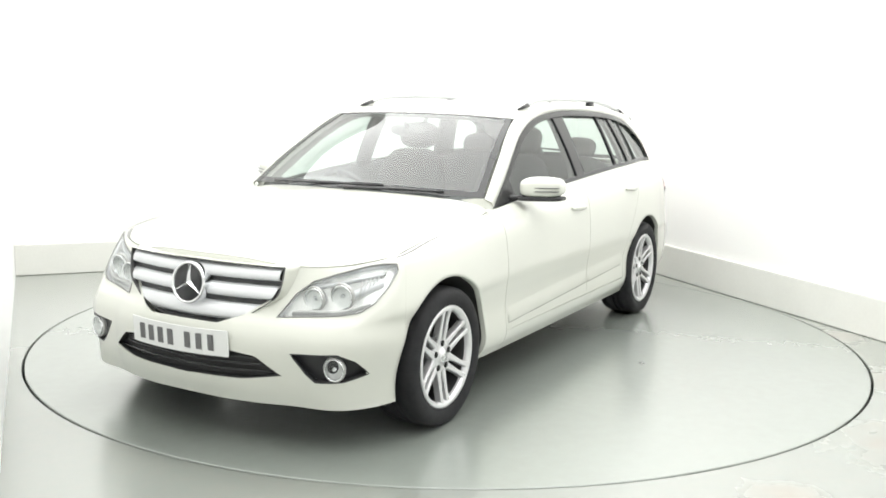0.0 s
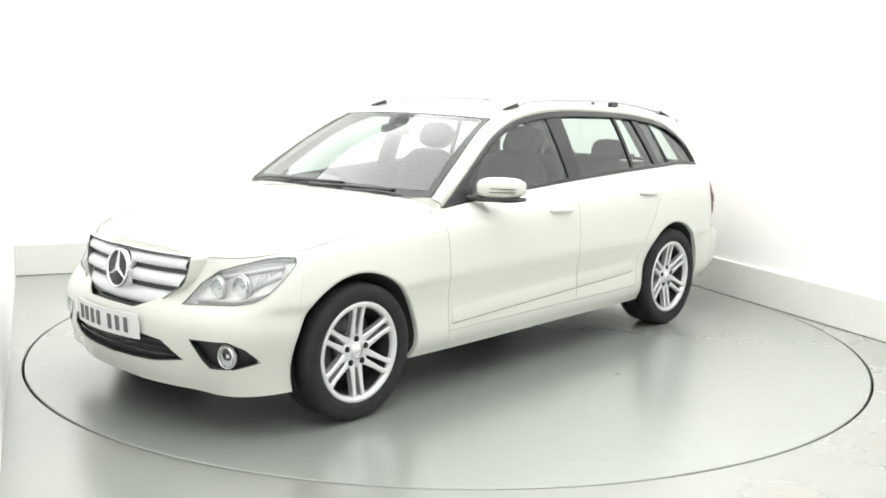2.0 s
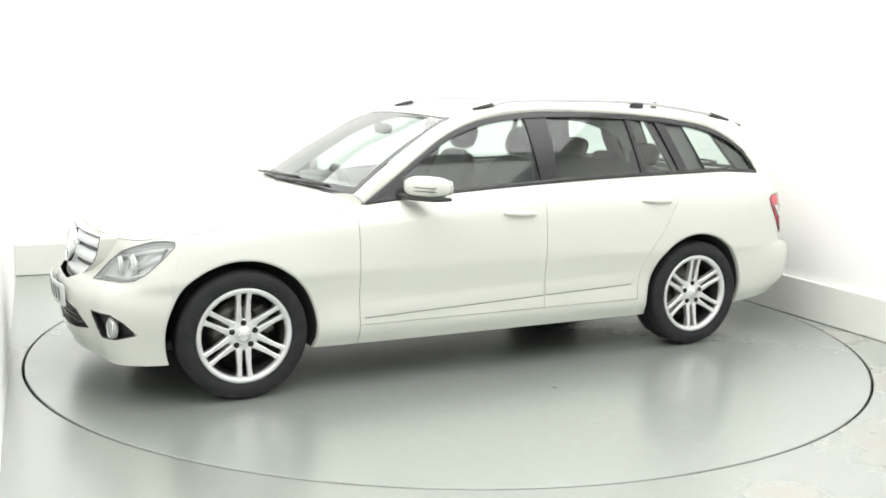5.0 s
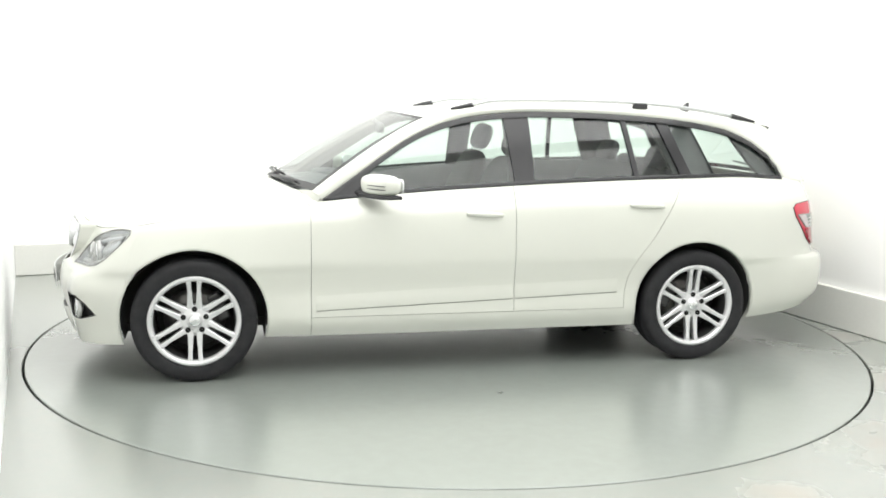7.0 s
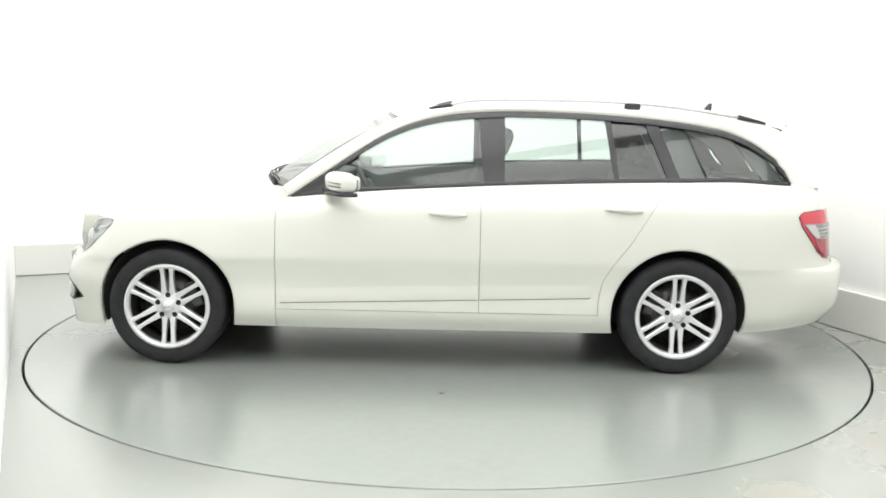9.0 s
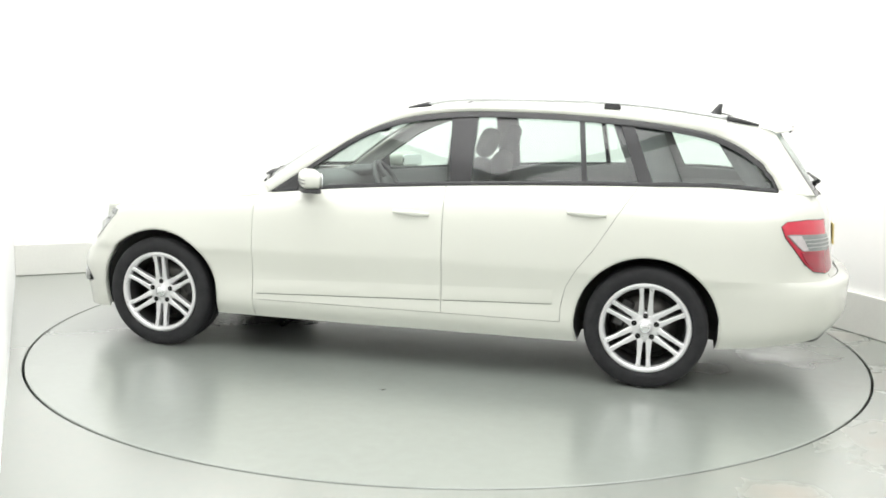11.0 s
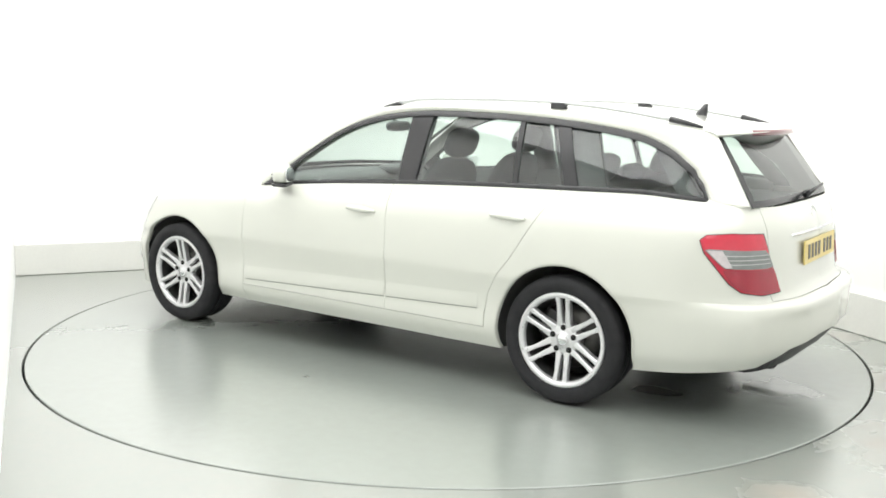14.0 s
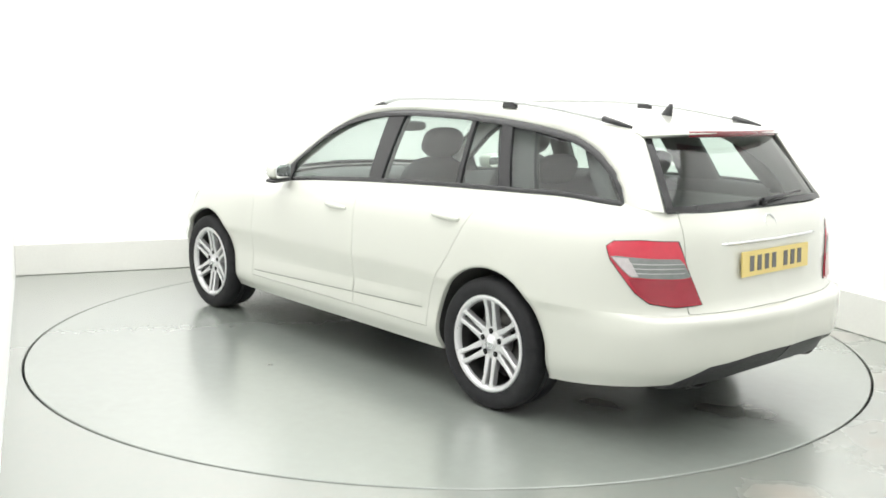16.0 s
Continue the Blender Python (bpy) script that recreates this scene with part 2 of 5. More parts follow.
def hermite(xs, ys, x):
    """Smooth interpolation of ys (n or n x k) over xs."""
    xs, ys = np.asarray(xs, float), np.asarray(ys, float)
    m = np.empty_like(ys)
    d = np.diff(ys, axis=0) / (np.diff(xs)[:, None] if ys.ndim > 1 else np.diff(xs))
    m[0], m[-1] = d[0], d[-1]
    h = np.diff(xs)
    w = (h[1:] / (h[1:] + h[:-1]))
    w = w[:, None] if ys.ndim > 1 else w
    m[1:-1] = d[:-1] * w + d[1:] * (1 - w)
    i = int(np.clip(np.searchsorted(xs, x) - 1, 0, len(xs) - 2))
    u = (x - xs[i]) / h[i]
    a, b, c, e = 2 * u**3 - 3 * u**2 + 1, u**3 - 2 * u**2 + u, -2 * u**3 + 3 * u**2, u**3 - u**2
    return a * ys[i] + b * h[i] * m[i] + c * ys[i + 1] + e * h[i] * m[i + 1]


def net_surface(rows, nu, nv):
    """A smooth surface through a control net. Returns an nu x nv array of points."""
    rows = np.array(rows, float)
    cols = np.linspace(0, rows.shape[1] - 1, nv)
    dense = np.array([[hermite(range(rows.shape[1]), r, c) for c in cols] for r in rows])
    return np.array([[hermite(range(rows.shape[0]), dense[:, j], t) for j in range(nv)] for t in np.linspace(0, rows.shape[0] - 1, nu)])


def both_sides(grid):
    """Joins a half surface, whose last index starts on the middle line, with its mirror image."""
    left = grid[:, ::-1]
    right = grid[:, 1:] * np.array((1, -1, 1))
    return np.concatenate([left, right], axis=1)


def flat(grid):
    return grid.reshape(-1, 3), grid_faces(grid.shape[0], grid.shape[1])


def tube(points, radius, sides=8, squash=1.0):
    """A round bar along points."""
    pts = [Vector(p) for p in points]
    v, n = [], len(pts)
    for i, p in enumerate(pts):
        way = (pts[min(i + 1, n - 1)] - pts[max(i - 1, 0)]).normalized()
        side = way.cross(Vector((0, 0, 1)))
        side = side.normalized() if side.length > 1e-4 else Vector((0, 1, 0))
        up = side.cross(way)
        r = radius[i] if isinstance(radius, (list, tuple)) else radius
        for k in range(sides):
            a = 2 * math.pi * k / sides
            v.append(p + side * (math.cos(a) * r) + up * (math.sin(a) * r * squash))
    f = [(i * sides + k, i * sides + (k + 1) % sides, (i + 1) * sides + (k + 1) % sides, (i + 1) * sides + k) for i in range(n - 1) for k in range(sides)]
    f += [tuple(range(sides - 1, -1, -1)), tuple((n - 1) * sides + k for k in range(sides))]
    return v, f


# ---------------------------------------------------------------- the room


def room_box(name, u0, u1, w0, w1, z0, z1, mat, label, category):
    bm = box_bm((u1 - u0, w1 - w0, z1 - z0), ((u0 + u1) / 2, (w0 + w1) / 2, (z0 + z1) / 2))
    me = bpy.data.meshes.new(name)
    bm.to_mesh(me)
    bm.free()
    me.materials.append(mat)
    ob = new(name, me)
    ob.matrix_world = ROOM
    return tagged(ob, label, category, kind="structure")


R_TABLE, GAP = 2.452, 0.013


def build_room():
    hw, t = HALF_WIDTH, 0.2
    room_box("wall_west", -hw - t, -hw, FRONT, BACK, -0.3, CEILING, M_WALL, "plain white painted studio wall beside the turntable", "wall")
    room_box("wall_east", hw, hw + t, FRONT, BACK, -0.3, CEILING, M_WALL, "plain white painted studio wall with a low plinth", "wall")
    room_box("wall_north", -hw - t, hw + t, BACK, BACK + t, -0.3, CEILING, M_WALL, "plain white painted studio wall behind the turntable", "wall")
    room_box("wall_south", -hw - t, hw + t, FRONT - t, FRONT, -0.3, CEILING, M_WALL, "plain white painted end wall of the studio", "wall")
    room_box("ceiling", -hw - t, hw + t, FRONT - t, BACK + t, CEILING, CEILING + 0.15, M_CEIL, "plain white studio ceiling with soft lights", "ceiling")
    bm = box_bm((0.045, BACK - FRONT - 0.01, 0.262), (hw - 0.0225, (BACK + FRONT) / 2, 0.133), 0.006)
    p = part("trim_east", bm, M_PLINTH, None)
    p.matrix_world = ROOM
    tagged(p, "low off-white plinth along the foot of the white wall", "plinth", kind="structure")
    bm = box_bm((2 * hw - 0.06, 0.045, 0.245), (-0.03, BACK - 0.0225, 0.125), 0.006)
    p = part("trim_north", bm, M_PLINTH, None)
    p.matrix_world = ROOM
    tagged(p, "low off-white plinth along the foot of the white wall", "plinth", kind="structure")
    # the floor round the pit
    ro = R_TABLE + GAP
    v, f = [], []
    turns = [2 * math.pi * i / 160 - math.pi for i in range(160)]
    turns = sorted(turns + [math.atan2(y, x) for x in (-hw - 0.1, hw + 0.1) for y in (FRONT - 0.1, BACK + 0.1)])
    n = len(turns)
    for a in turns:
        c, s = math.cos(a), math.sin(a)
        v += [(ro * c, ro * s, -0.12), (ro * c, ro * s, -0.003), ((ro + 0.003) * c, (ro + 0.003) * s, 0.0)]
        far = min((hw + 0.1) / max(abs(c), 1e-6), ((BACK + 0.1) if s > 0 else -(FRONT - 0.1)) / max(abs(s), 1e-6))
        v.append((far * c, far * s, 0.0))
    for i in range(n):
        for j in range(3):
            a, b = i * 4 + j, ((i + 1) % n) * 4 + j
            f.append((a, b, b + 1, a + 1))
    ob = new("floor", raw("floor", v, f, M_FLOOR, False))
    ob.matrix_world = ROOM
    tagged(ob, "glossy pale grey painted concrete floor with brown stains", "floor", kind="structure")
    # pit bottom
    pv, pf = lathe([(0.001, 0), (ro, 0)], 96)
    pit = new("ground", raw("ground", [(x, z, -0.12) for x, y, z in pv], pf, M_GAP, False))
    tagged(pit, "dark pit floor under the turntable gap", "pit", kind="structure")


def build_turntable():
    table = new("turntable")
    prof = [(0.001, 0.0), (0.4, 0.0), (1.2, 0.0), (2.0, 0.0), (R_TABLE - 0.004, 0.0), (R_TABLE, -0.004), (R_TABLE, -0.05), (0.3, -0.05)]
    v, f = lathe(prof, 160)
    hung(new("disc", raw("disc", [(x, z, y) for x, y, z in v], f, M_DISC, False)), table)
    v, f = lathe([(0.12, -0.05), (0.12, -0.118), (0.01, -0.118)], 32)
    hung(new("bearing", raw("bearing", [(x, z, y) for x, y, z in v], f, M_DARKMETAL)), table)
    return tagged(table, "round pale grey painted steel turntable flush with the floor", "turntable")

# ---------------------------------------------------------------- the car's skin
# Lines round the lower body, from the middle of the nose to the middle of the tail.
# Along the flanks s = 2.76 - x.
S_COLS = [0.0, 0.22, 0.42, 0.62, 0.82, 1.0, 1.38, 1.76, 2.36, 3.16, 3.76, 4.14, 4.52, 4.77, 5.02, 5.24, 5.66]
HUB_X, HUB_Z, ARCH_R = 1.38, 0.317, 0.366

L_BOTTOM = [(2.16, 0, .195), (2.15, .22, .194), (2.10, .42, .192), (2.01, .61, .190), (1.89, .735, .193), (1.76, .80, .198), (1.38, .80, .215), (1.0, .825, .215),
            (.4, .832, .212), (-.4, .832, .212), (-1.0, .832, .212), (-1.38, .82, .215), (-1.76, .785, .226), (-2.0, .750, .250), (-2.21, .65, .278), (-2.31, .45, .29), (-2.365, 0, .30)]
L_SKIRT = [(2.20, 0, .29), (2.185, .22, .29), (2.13, .42, .29), (2.03, .61, .295), (1.90, .735, .30), (1.76, .81, .30), (1.38, .84, .30), (1.0, .868, .30),
           (.4, .874, .30), (-.4, .874, .30), (-1.0, .872, .30), (-1.38, .85, .30), (-1.76, .820, .31), (-2.0, .79, .33), (-2.25, .69, .36), (-2.365, .475, .37), (-2.435, 0, .38)]
L_MID = [(2.215, 0, .45), (2.20, .22, .45), (2.145, .42, .45), (2.035, .62, .45), (1.90, .755, .45), (1.76, .83, .45), (1.38, .862, .45), (1.0, .862, .45),
         (.4, .866, .45), (-.4, .868, .45), (-1.0, .868, .45), (-1.38, .864, .46), (-1.76, .832, .47), (-2.0, .80, .48), (-2.255, .705, .49), (-2.375, .48, .50), (-2.445, 0, .51)]
L_WIDE = [(2.15, 0, .58), (2.135, .22, .58), (2.07, .42, .575), (1.955, .60, .58), (1.85, .738, .59), (1.755, .820, .60), (1.38, .878, .61), (1.0, .876, .62),
          (.4, .882, .63), (-.4, .885, .63), (-1.0, .885, .62), (-1.38, .882, .61), (-1.76, .842, .61), (-2.0, .788, .61), (-2.21, .665, .61), (-2.303, .455, .615), (-2.338, 0, .62)]
# a crisp shelf over the bumpers, level with the flanks between
L_LEDGE = [(2.19, 0, .53), (2.175, .22, .53), (2.115, .42, .528), (2.005, .615, .53), (1.88, .742, .535), (1.76, .818, .54), (1.38, .872, .54), (1.0, .870, .55),
           (.4, .876, .55), (-.4, .878, .55), (-1.0, .878, .55), (-1.38, .876, .55), (-1.76, .837, .555), (-2.0, .795, .562), (-2.245, .692, .570), (-2.372, .482, .572), (-2.432, 0, .575)]
L_SHOULDER = [(2.085, 0, .72), (2.07, .22, .72), (2.0, .42, .705), (1.87, .600, .72), (1.775, .705, .745), (1.685, .778, .765), (1.38, .825, .80), (1.0, .838, .825),
              (.4, .862, .845), (-.4, .868, .865), (-1.0, .866, .88), (-1.38, .855, .885), (-1.76, .81, .885), (-2.0, .760, .885), (-2.18, .655, .885), (-2.268, .46, .885), (-2.310, 0, .885)]
L_BELT = [(2.065, 0, .785), (2.05, .22, .782), (1.975, .42, .755), (1.835, .593, .762), (1.742, .695, .782), (1.645, .745, .80), (1.38, .754, .842), (1.0, .748, .878),
          (.4, .785, .946), (-.4, .803, .999), (-1.0, .788, 1.022), (-1.38, .762, 1.03), (-1.76, .705, 1.031), (-2.0, .662, 1.018), (-2.14, .612, 1.008), (-2.215, .47, 1.0), (-2.25, 0, .998)]
LINES = np.array([L_BOTTOM, L_SKIRT, L_MID, L_LEDGE, L_WIDE, L_SHOULDER, L_BELT], float)
V_FINE = np.linspace(0, 6, 97)
_across = np.array([hermite(range(7), np.eye(7), v) for v in V_FINE])
_columns = {}


def body_column(s):
    """Points of the skin at s, from the lower edge up."""
    key = round(s, 4)
    if key not in _columns:
        along = hermite(S_COLS, np.eye(len(S_COLS)), s)
        _columns[key] = _across @ np.einsum("kcd,c->kd", LINES, along)
    return _columns[key]


def at_height(c, z):
    """The point of a column at the height z."""
    i = int(min(max(np.searchsorted(c[:, 2], z), 1), len(c) - 1))
    lo, hi = c[i - 1], c[i]
    u = min(max((z - lo[2]) / max(hi[2] - lo[2], 1e-9), 0.0), 1.0)
    return lo + (hi - lo) * u


def skin(s, z, out=0.0):
    """The point of the skin at s round the car and at the height z, out metres proud of it."""
    c = body_column(s)
    p = at_height(c, z)
    if out:
        d = 0.01
        s0, s1 = max(s - d, 0.0), min(s + d, S_COLS[-1])
        a, b = body_column(s0), body_column(s1)
        pa = at_height(a, z)
        pb = at_height(b, z)
        hi = at_height(c, z + d)
        lo = at_height(c, z - d)
        n = np.cross(pb - pa, hi - lo)
        n = n / max(np.linalg.norm(n), 1e-9)
        if np.dot(n, p - np.array((p[0] * 0.75, 0, p[2]))) < 0:
            n = -n
        p = p + n * out
    return p


def top_z(s):
    return float(body_column(s)[-1, 2])


def low_z(s):
    return float(body_column(s)[0, 2])


def inside(poly, s, z):
    hit, n = False, len(poly)
    for i in range(n):
        (a, b), (c, d) = poly[i], poly[(i + 1) % n]
        if (b > z) != (d > z) and s < (c - a) * (z - b) / (d - b) + a:
            hit = not hit
    return hit


def nearest(poly, s, z):
    best = None
    for i in range(len(poly)):
        (a, b), (c, d) = poly[i], poly[(i + 1) % len(poly)]
        l2 = (c - a)**2 + (d - b)**2
        u = min(1, max(0, ((s - a) * (c - a) + (z - b) * (d - b)) / l2)) if l2 else 0
        p = (a + (c - a) * u, b + (d - b) * u)
        e = (p[0] - s)**2 + (p[1] - z)**2
        if best is None or e < best[0]:
            best = (e, p)
    return best[1]


def arch(x, r=ARCH_R, n=56):
    return [(2.76 - x + r * math.cos(a), HUB_Z + r * math.sin(a)) for a in (2 * math.pi * i / n for i in range(n))]


ARCHES = [arch(HUB_X), arch(-HUB_X)]
# outlines on the skin, (s, z)
HEADLAMP = [(.412, .560), (.54, .566), (.68, .577), (.79, .594), (.865, .628), (.955, .695), (1.010, .752), (.998, .774), (.91, .776), (.80, .768), (.70, .753), (.60, .732), (.51, .702), (.455, .650)]
GRILLE_HOLE = [(-.405, .757), (-.40, .70), (-.385, .64), (-.275, .56), (-.18, .525), (.18, .525), (.275, .56), (.385, .64), (.40, .70), (.405, .757)]
INTAKE = [(-.46, .325), (-.36, .405), (-.22, .425), (.22, .425), (.36, .405), (.46, .325), (.30, .30), (0, .293), (-.30, .30)]
FOG_BAY = [(.495, .422), (.70, .43), (.79, .40), (.868, .345), (.74, .315), (.60, .31), (.56, .34)]
TAIL = [(4.785, .862), (4.815, .884), (4.95, .893), (5.125, .888), (5.155, .78), (5.215, .622), (5.10, .617), (4.99, .635), (4.93, .675), (4.87, .745), (4.81, .81)]
DIFFUSER = [(5.08, .28), (5.15, .315), (5.23, .365), (5.45, .392), (5.66, .398), (5.66, .20), (5.0, .20)]


def skin_panel(s0, s1, z0, z1, ns, nz, holes=(), out=0.0, mirror=None):
    """A piece of the skin. s0, s1: numbers or functions of the height; z0, z1: numbers or functions of s. mirror: None for the left alone,
    'right' for the right alone, 'both' for both in one."""
    coords = np.empty((ns, nz, 2))
    for j in range(nz):
        for i in range(ns):
            fs, fz = i / (ns - 1), j / (nz - 1)
            zz = None
            sa = s0 if not callable(s0) else None
            sb = s1 if not callable(s1) else None
            s_mid = (sa if sa is not None else s0(0.6)) * (1 - fs) + (sb if sb is not None else s1(0.6)) * fs
            for _ in range(3):
                lo = z0(s_mid) if callable(z0) else z0
                hi = z1(s_mid) if callable(z1) else z1
                zz = lo + (hi - lo) * fz
                a = s0(zz) if callable(s0) else s0
                b = s1(zz) if callable(s1) else s1
                s_mid = a + (b - a) * fs
            coords[i, j] = (s_mid, zz)
    pts = coords.reshape(-1, 2).copy()
    faces = grid_faces(ns, nz)
    for poly in holes:
        xs, zs = [p[0] for p in poly], [p[1] for p in poly]
        keep, gone = [], set()
        for f in faces:
            c = pts[list(f)].mean(0)
            if min(xs) <= c[0] <= max(xs) and min(zs) <= c[1] <= max(zs) and inside(poly, c[0], c[1]):
                gone.update(f)
            else:
                keep.append(f)
        faces = keep
        used = set(i for f in keep for i in f)
        for i in gone & used:
            q = nearest(poly, *pts[i])
            s_in = min(max(q[0], 0), S_COLS[-1])
            pts[i] = (s_in, q[1])
    used = sorted(set(i for f in faces for i in f))
    index = {k: i for i, k in enumerate(used)}
    v = [skin(pts[i][0], pts[i][1], out) for i in used]
    f = [tuple(index[i] for i in q) for q in faces]
    if mirror is None:
        return v, f
    w = [p * np.array((1, -1, 1)) for p in v]
    g = [tuple(reversed(q)) for q in f]
    if mirror == "right":
        return w, g
    same = {i: (i if abs(p[1]) < 1e-5 else i + len(v)) for i, p in enumerate(v)}
    return v + w, f + [tuple(same[i] for i in q) for q in g]


def patch_on_skin(poly, out, ns=22, nz=10, inset=0.0):
    """A sheet over an outline on the skin: slices across s, each from the outline's lower to its upper edge."""
    smin, smax = min(p[0] for p in poly) + 1e-4 + inset, max(p[0] for p in poly) - 1e-4 - inset
    v = []
    for i in range(ns):
        s = smin + (smax - smin) * (0.5 - 0.5 * math.cos(math.pi * i / (ns - 1)))
        cuts = []
        for k in range(len(poly)):
            (a, b), (c, d) = poly[k], poly[(k + 1) % len(poly)]
            if (a > s) != (c > s):
                cuts.append(b + (d - b) * (s - a) / (c - a))
        lo, hi = min(cuts) + inset, max(cuts) - inset
        if hi < lo:
            lo = hi = (lo + hi) / 2
        for j in range(nz):
            z = lo + (hi - lo) * j / (nz - 1)
            p = skin(abs(s), z, out(j / (nz - 1), i / (ns - 1)) if callable(out) else out)
            v.append(p * np.array((1, -1, 1)) if s < 0 else p)
    return v, grid_faces(ns, nz)


def rim_on_skin(poly, width, out, closed=True, dense=6):
    """A raised band along an outline on the skin."""
    pts = []
    n = len(poly)
    for k in range(n if closed else n - 1):
        (a, b), (c, d) = poly[k], poly[(k + 1) % n]
        pts += [(a + (c - a) * i / dense, b + (d - b) * i / dense) for i in range(dense)]
    if not closed:
        pts.append(poly[-1])
    v, m = [], len(pts)
    for i, (s, z) in enumerate(pts):
        (a, b), (c, d) = pts[(i - 1) % m] if closed or i else pts[i], pts[(i + 1) % m] if closed or i < m - 1 else pts[i]
        l = math.hypot(c - a, d - b) or 1
        nx, nz = -(d - b) / l * width / 2, (c - a) / l * width / 2
        for (e, o) in ((1, -0.004), (1, out), (-1, out), (-1, -0.004)):
            ss = s + nx * e
            p = skin(abs(ss), z + nz * e, o)
            v.append(p * np.array((1, -1, 1)) if ss < 0 else p)
    return v, grid_faces(m, 4, wrap=closed)


MIRROR = np.array((1, -1, 1))


def flipped(v, f):
    return [np.array(p) * MIRROR for p in v], [tuple(reversed(q)) for q in f]


def mirror_part(v, f, sign):
    return (v, f) if sign > 0 else flipped(v, f)


# side windows: lower and upper edge of the opening over x
BELT_X = [-2.0, -1.9, -1.76, -1.38, -1.0, -.4, .4, .72]
BELT_Y = [.650, .670, .686, .750, .778, .793, .775, .757]
BELT_Z = [1.020, 1.025, 1.036, 1.035, 1.027, 1.003, .947, .918]
TOP_X = [-2.002, -1.962, -1.855, -1.685, -1.495, -1.31, -.99, -.67, -.36, -.21, -.055, .096, .247, .398, .56, .725]
TOP_Z = [1.022, 1.10, 1.20, 1.289, 1.332, 1.356, 1.380, 1.390, 1.387, 1.375, 1.352, 1.31, 1.242, 1.146, 1.034, .921]


def window_point(x, z, out=0.0):
    """The point of the left window plane at x and z."""
    yb, zb = hermite(BELT_X, BELT_Y, x), hermite(BELT_X, BELT_Z, x)
    h = max(z - zb, 0)
    return np.array((x, yb - 0.36 * h - 0.28 * h * h + out, z + out * 0.4))


def window_low(x):
    return float(hermite(BELT_X, BELT_Z, x))


def window_high(x):
    return float(np.interp(x, TOP_X, TOP_Z)) if x < -1.93 else float(hermite(TOP_X, TOP_Z, x))


def window_sheet(front, rear, low, high, nx, nz, out=0.0):
    """front, rear: x as a function of the share of the height; low, high: insets from the opening."""
    v = []
    for i in range(nx):
        for j in range(nz):
            g = j / (nz - 1)
            x = front(g) + (rear(g) - front(g)) * i / (nx - 1)
            lo, hi = window_low(x) + low, window_high(x) - high
            lo = min(lo, (lo + hi) / 2)
            hi = max(hi, lo)
            v.append(window_point(x, lo + (hi - lo) * g, out))
    return v, grid_faces(nx, nz)

# ---------------------------------------------------------------- the car


def rear_door_end(z):
    """Where the rear door ends, round the wheel arch."""
    return 2.76 - float(np.interp(z, [.2, .40, .50, .60, .70, .885, 1.03], [-.945, -.945, -.965, -1.02, -1.10, -1.215, -1.31]))


BUMPER_CUT = [(4.50, 0.0), (4.50, 0.583), (5.4, 0.583), (5.4, 0.0)]


def skirt_top(s):
    return 0.318


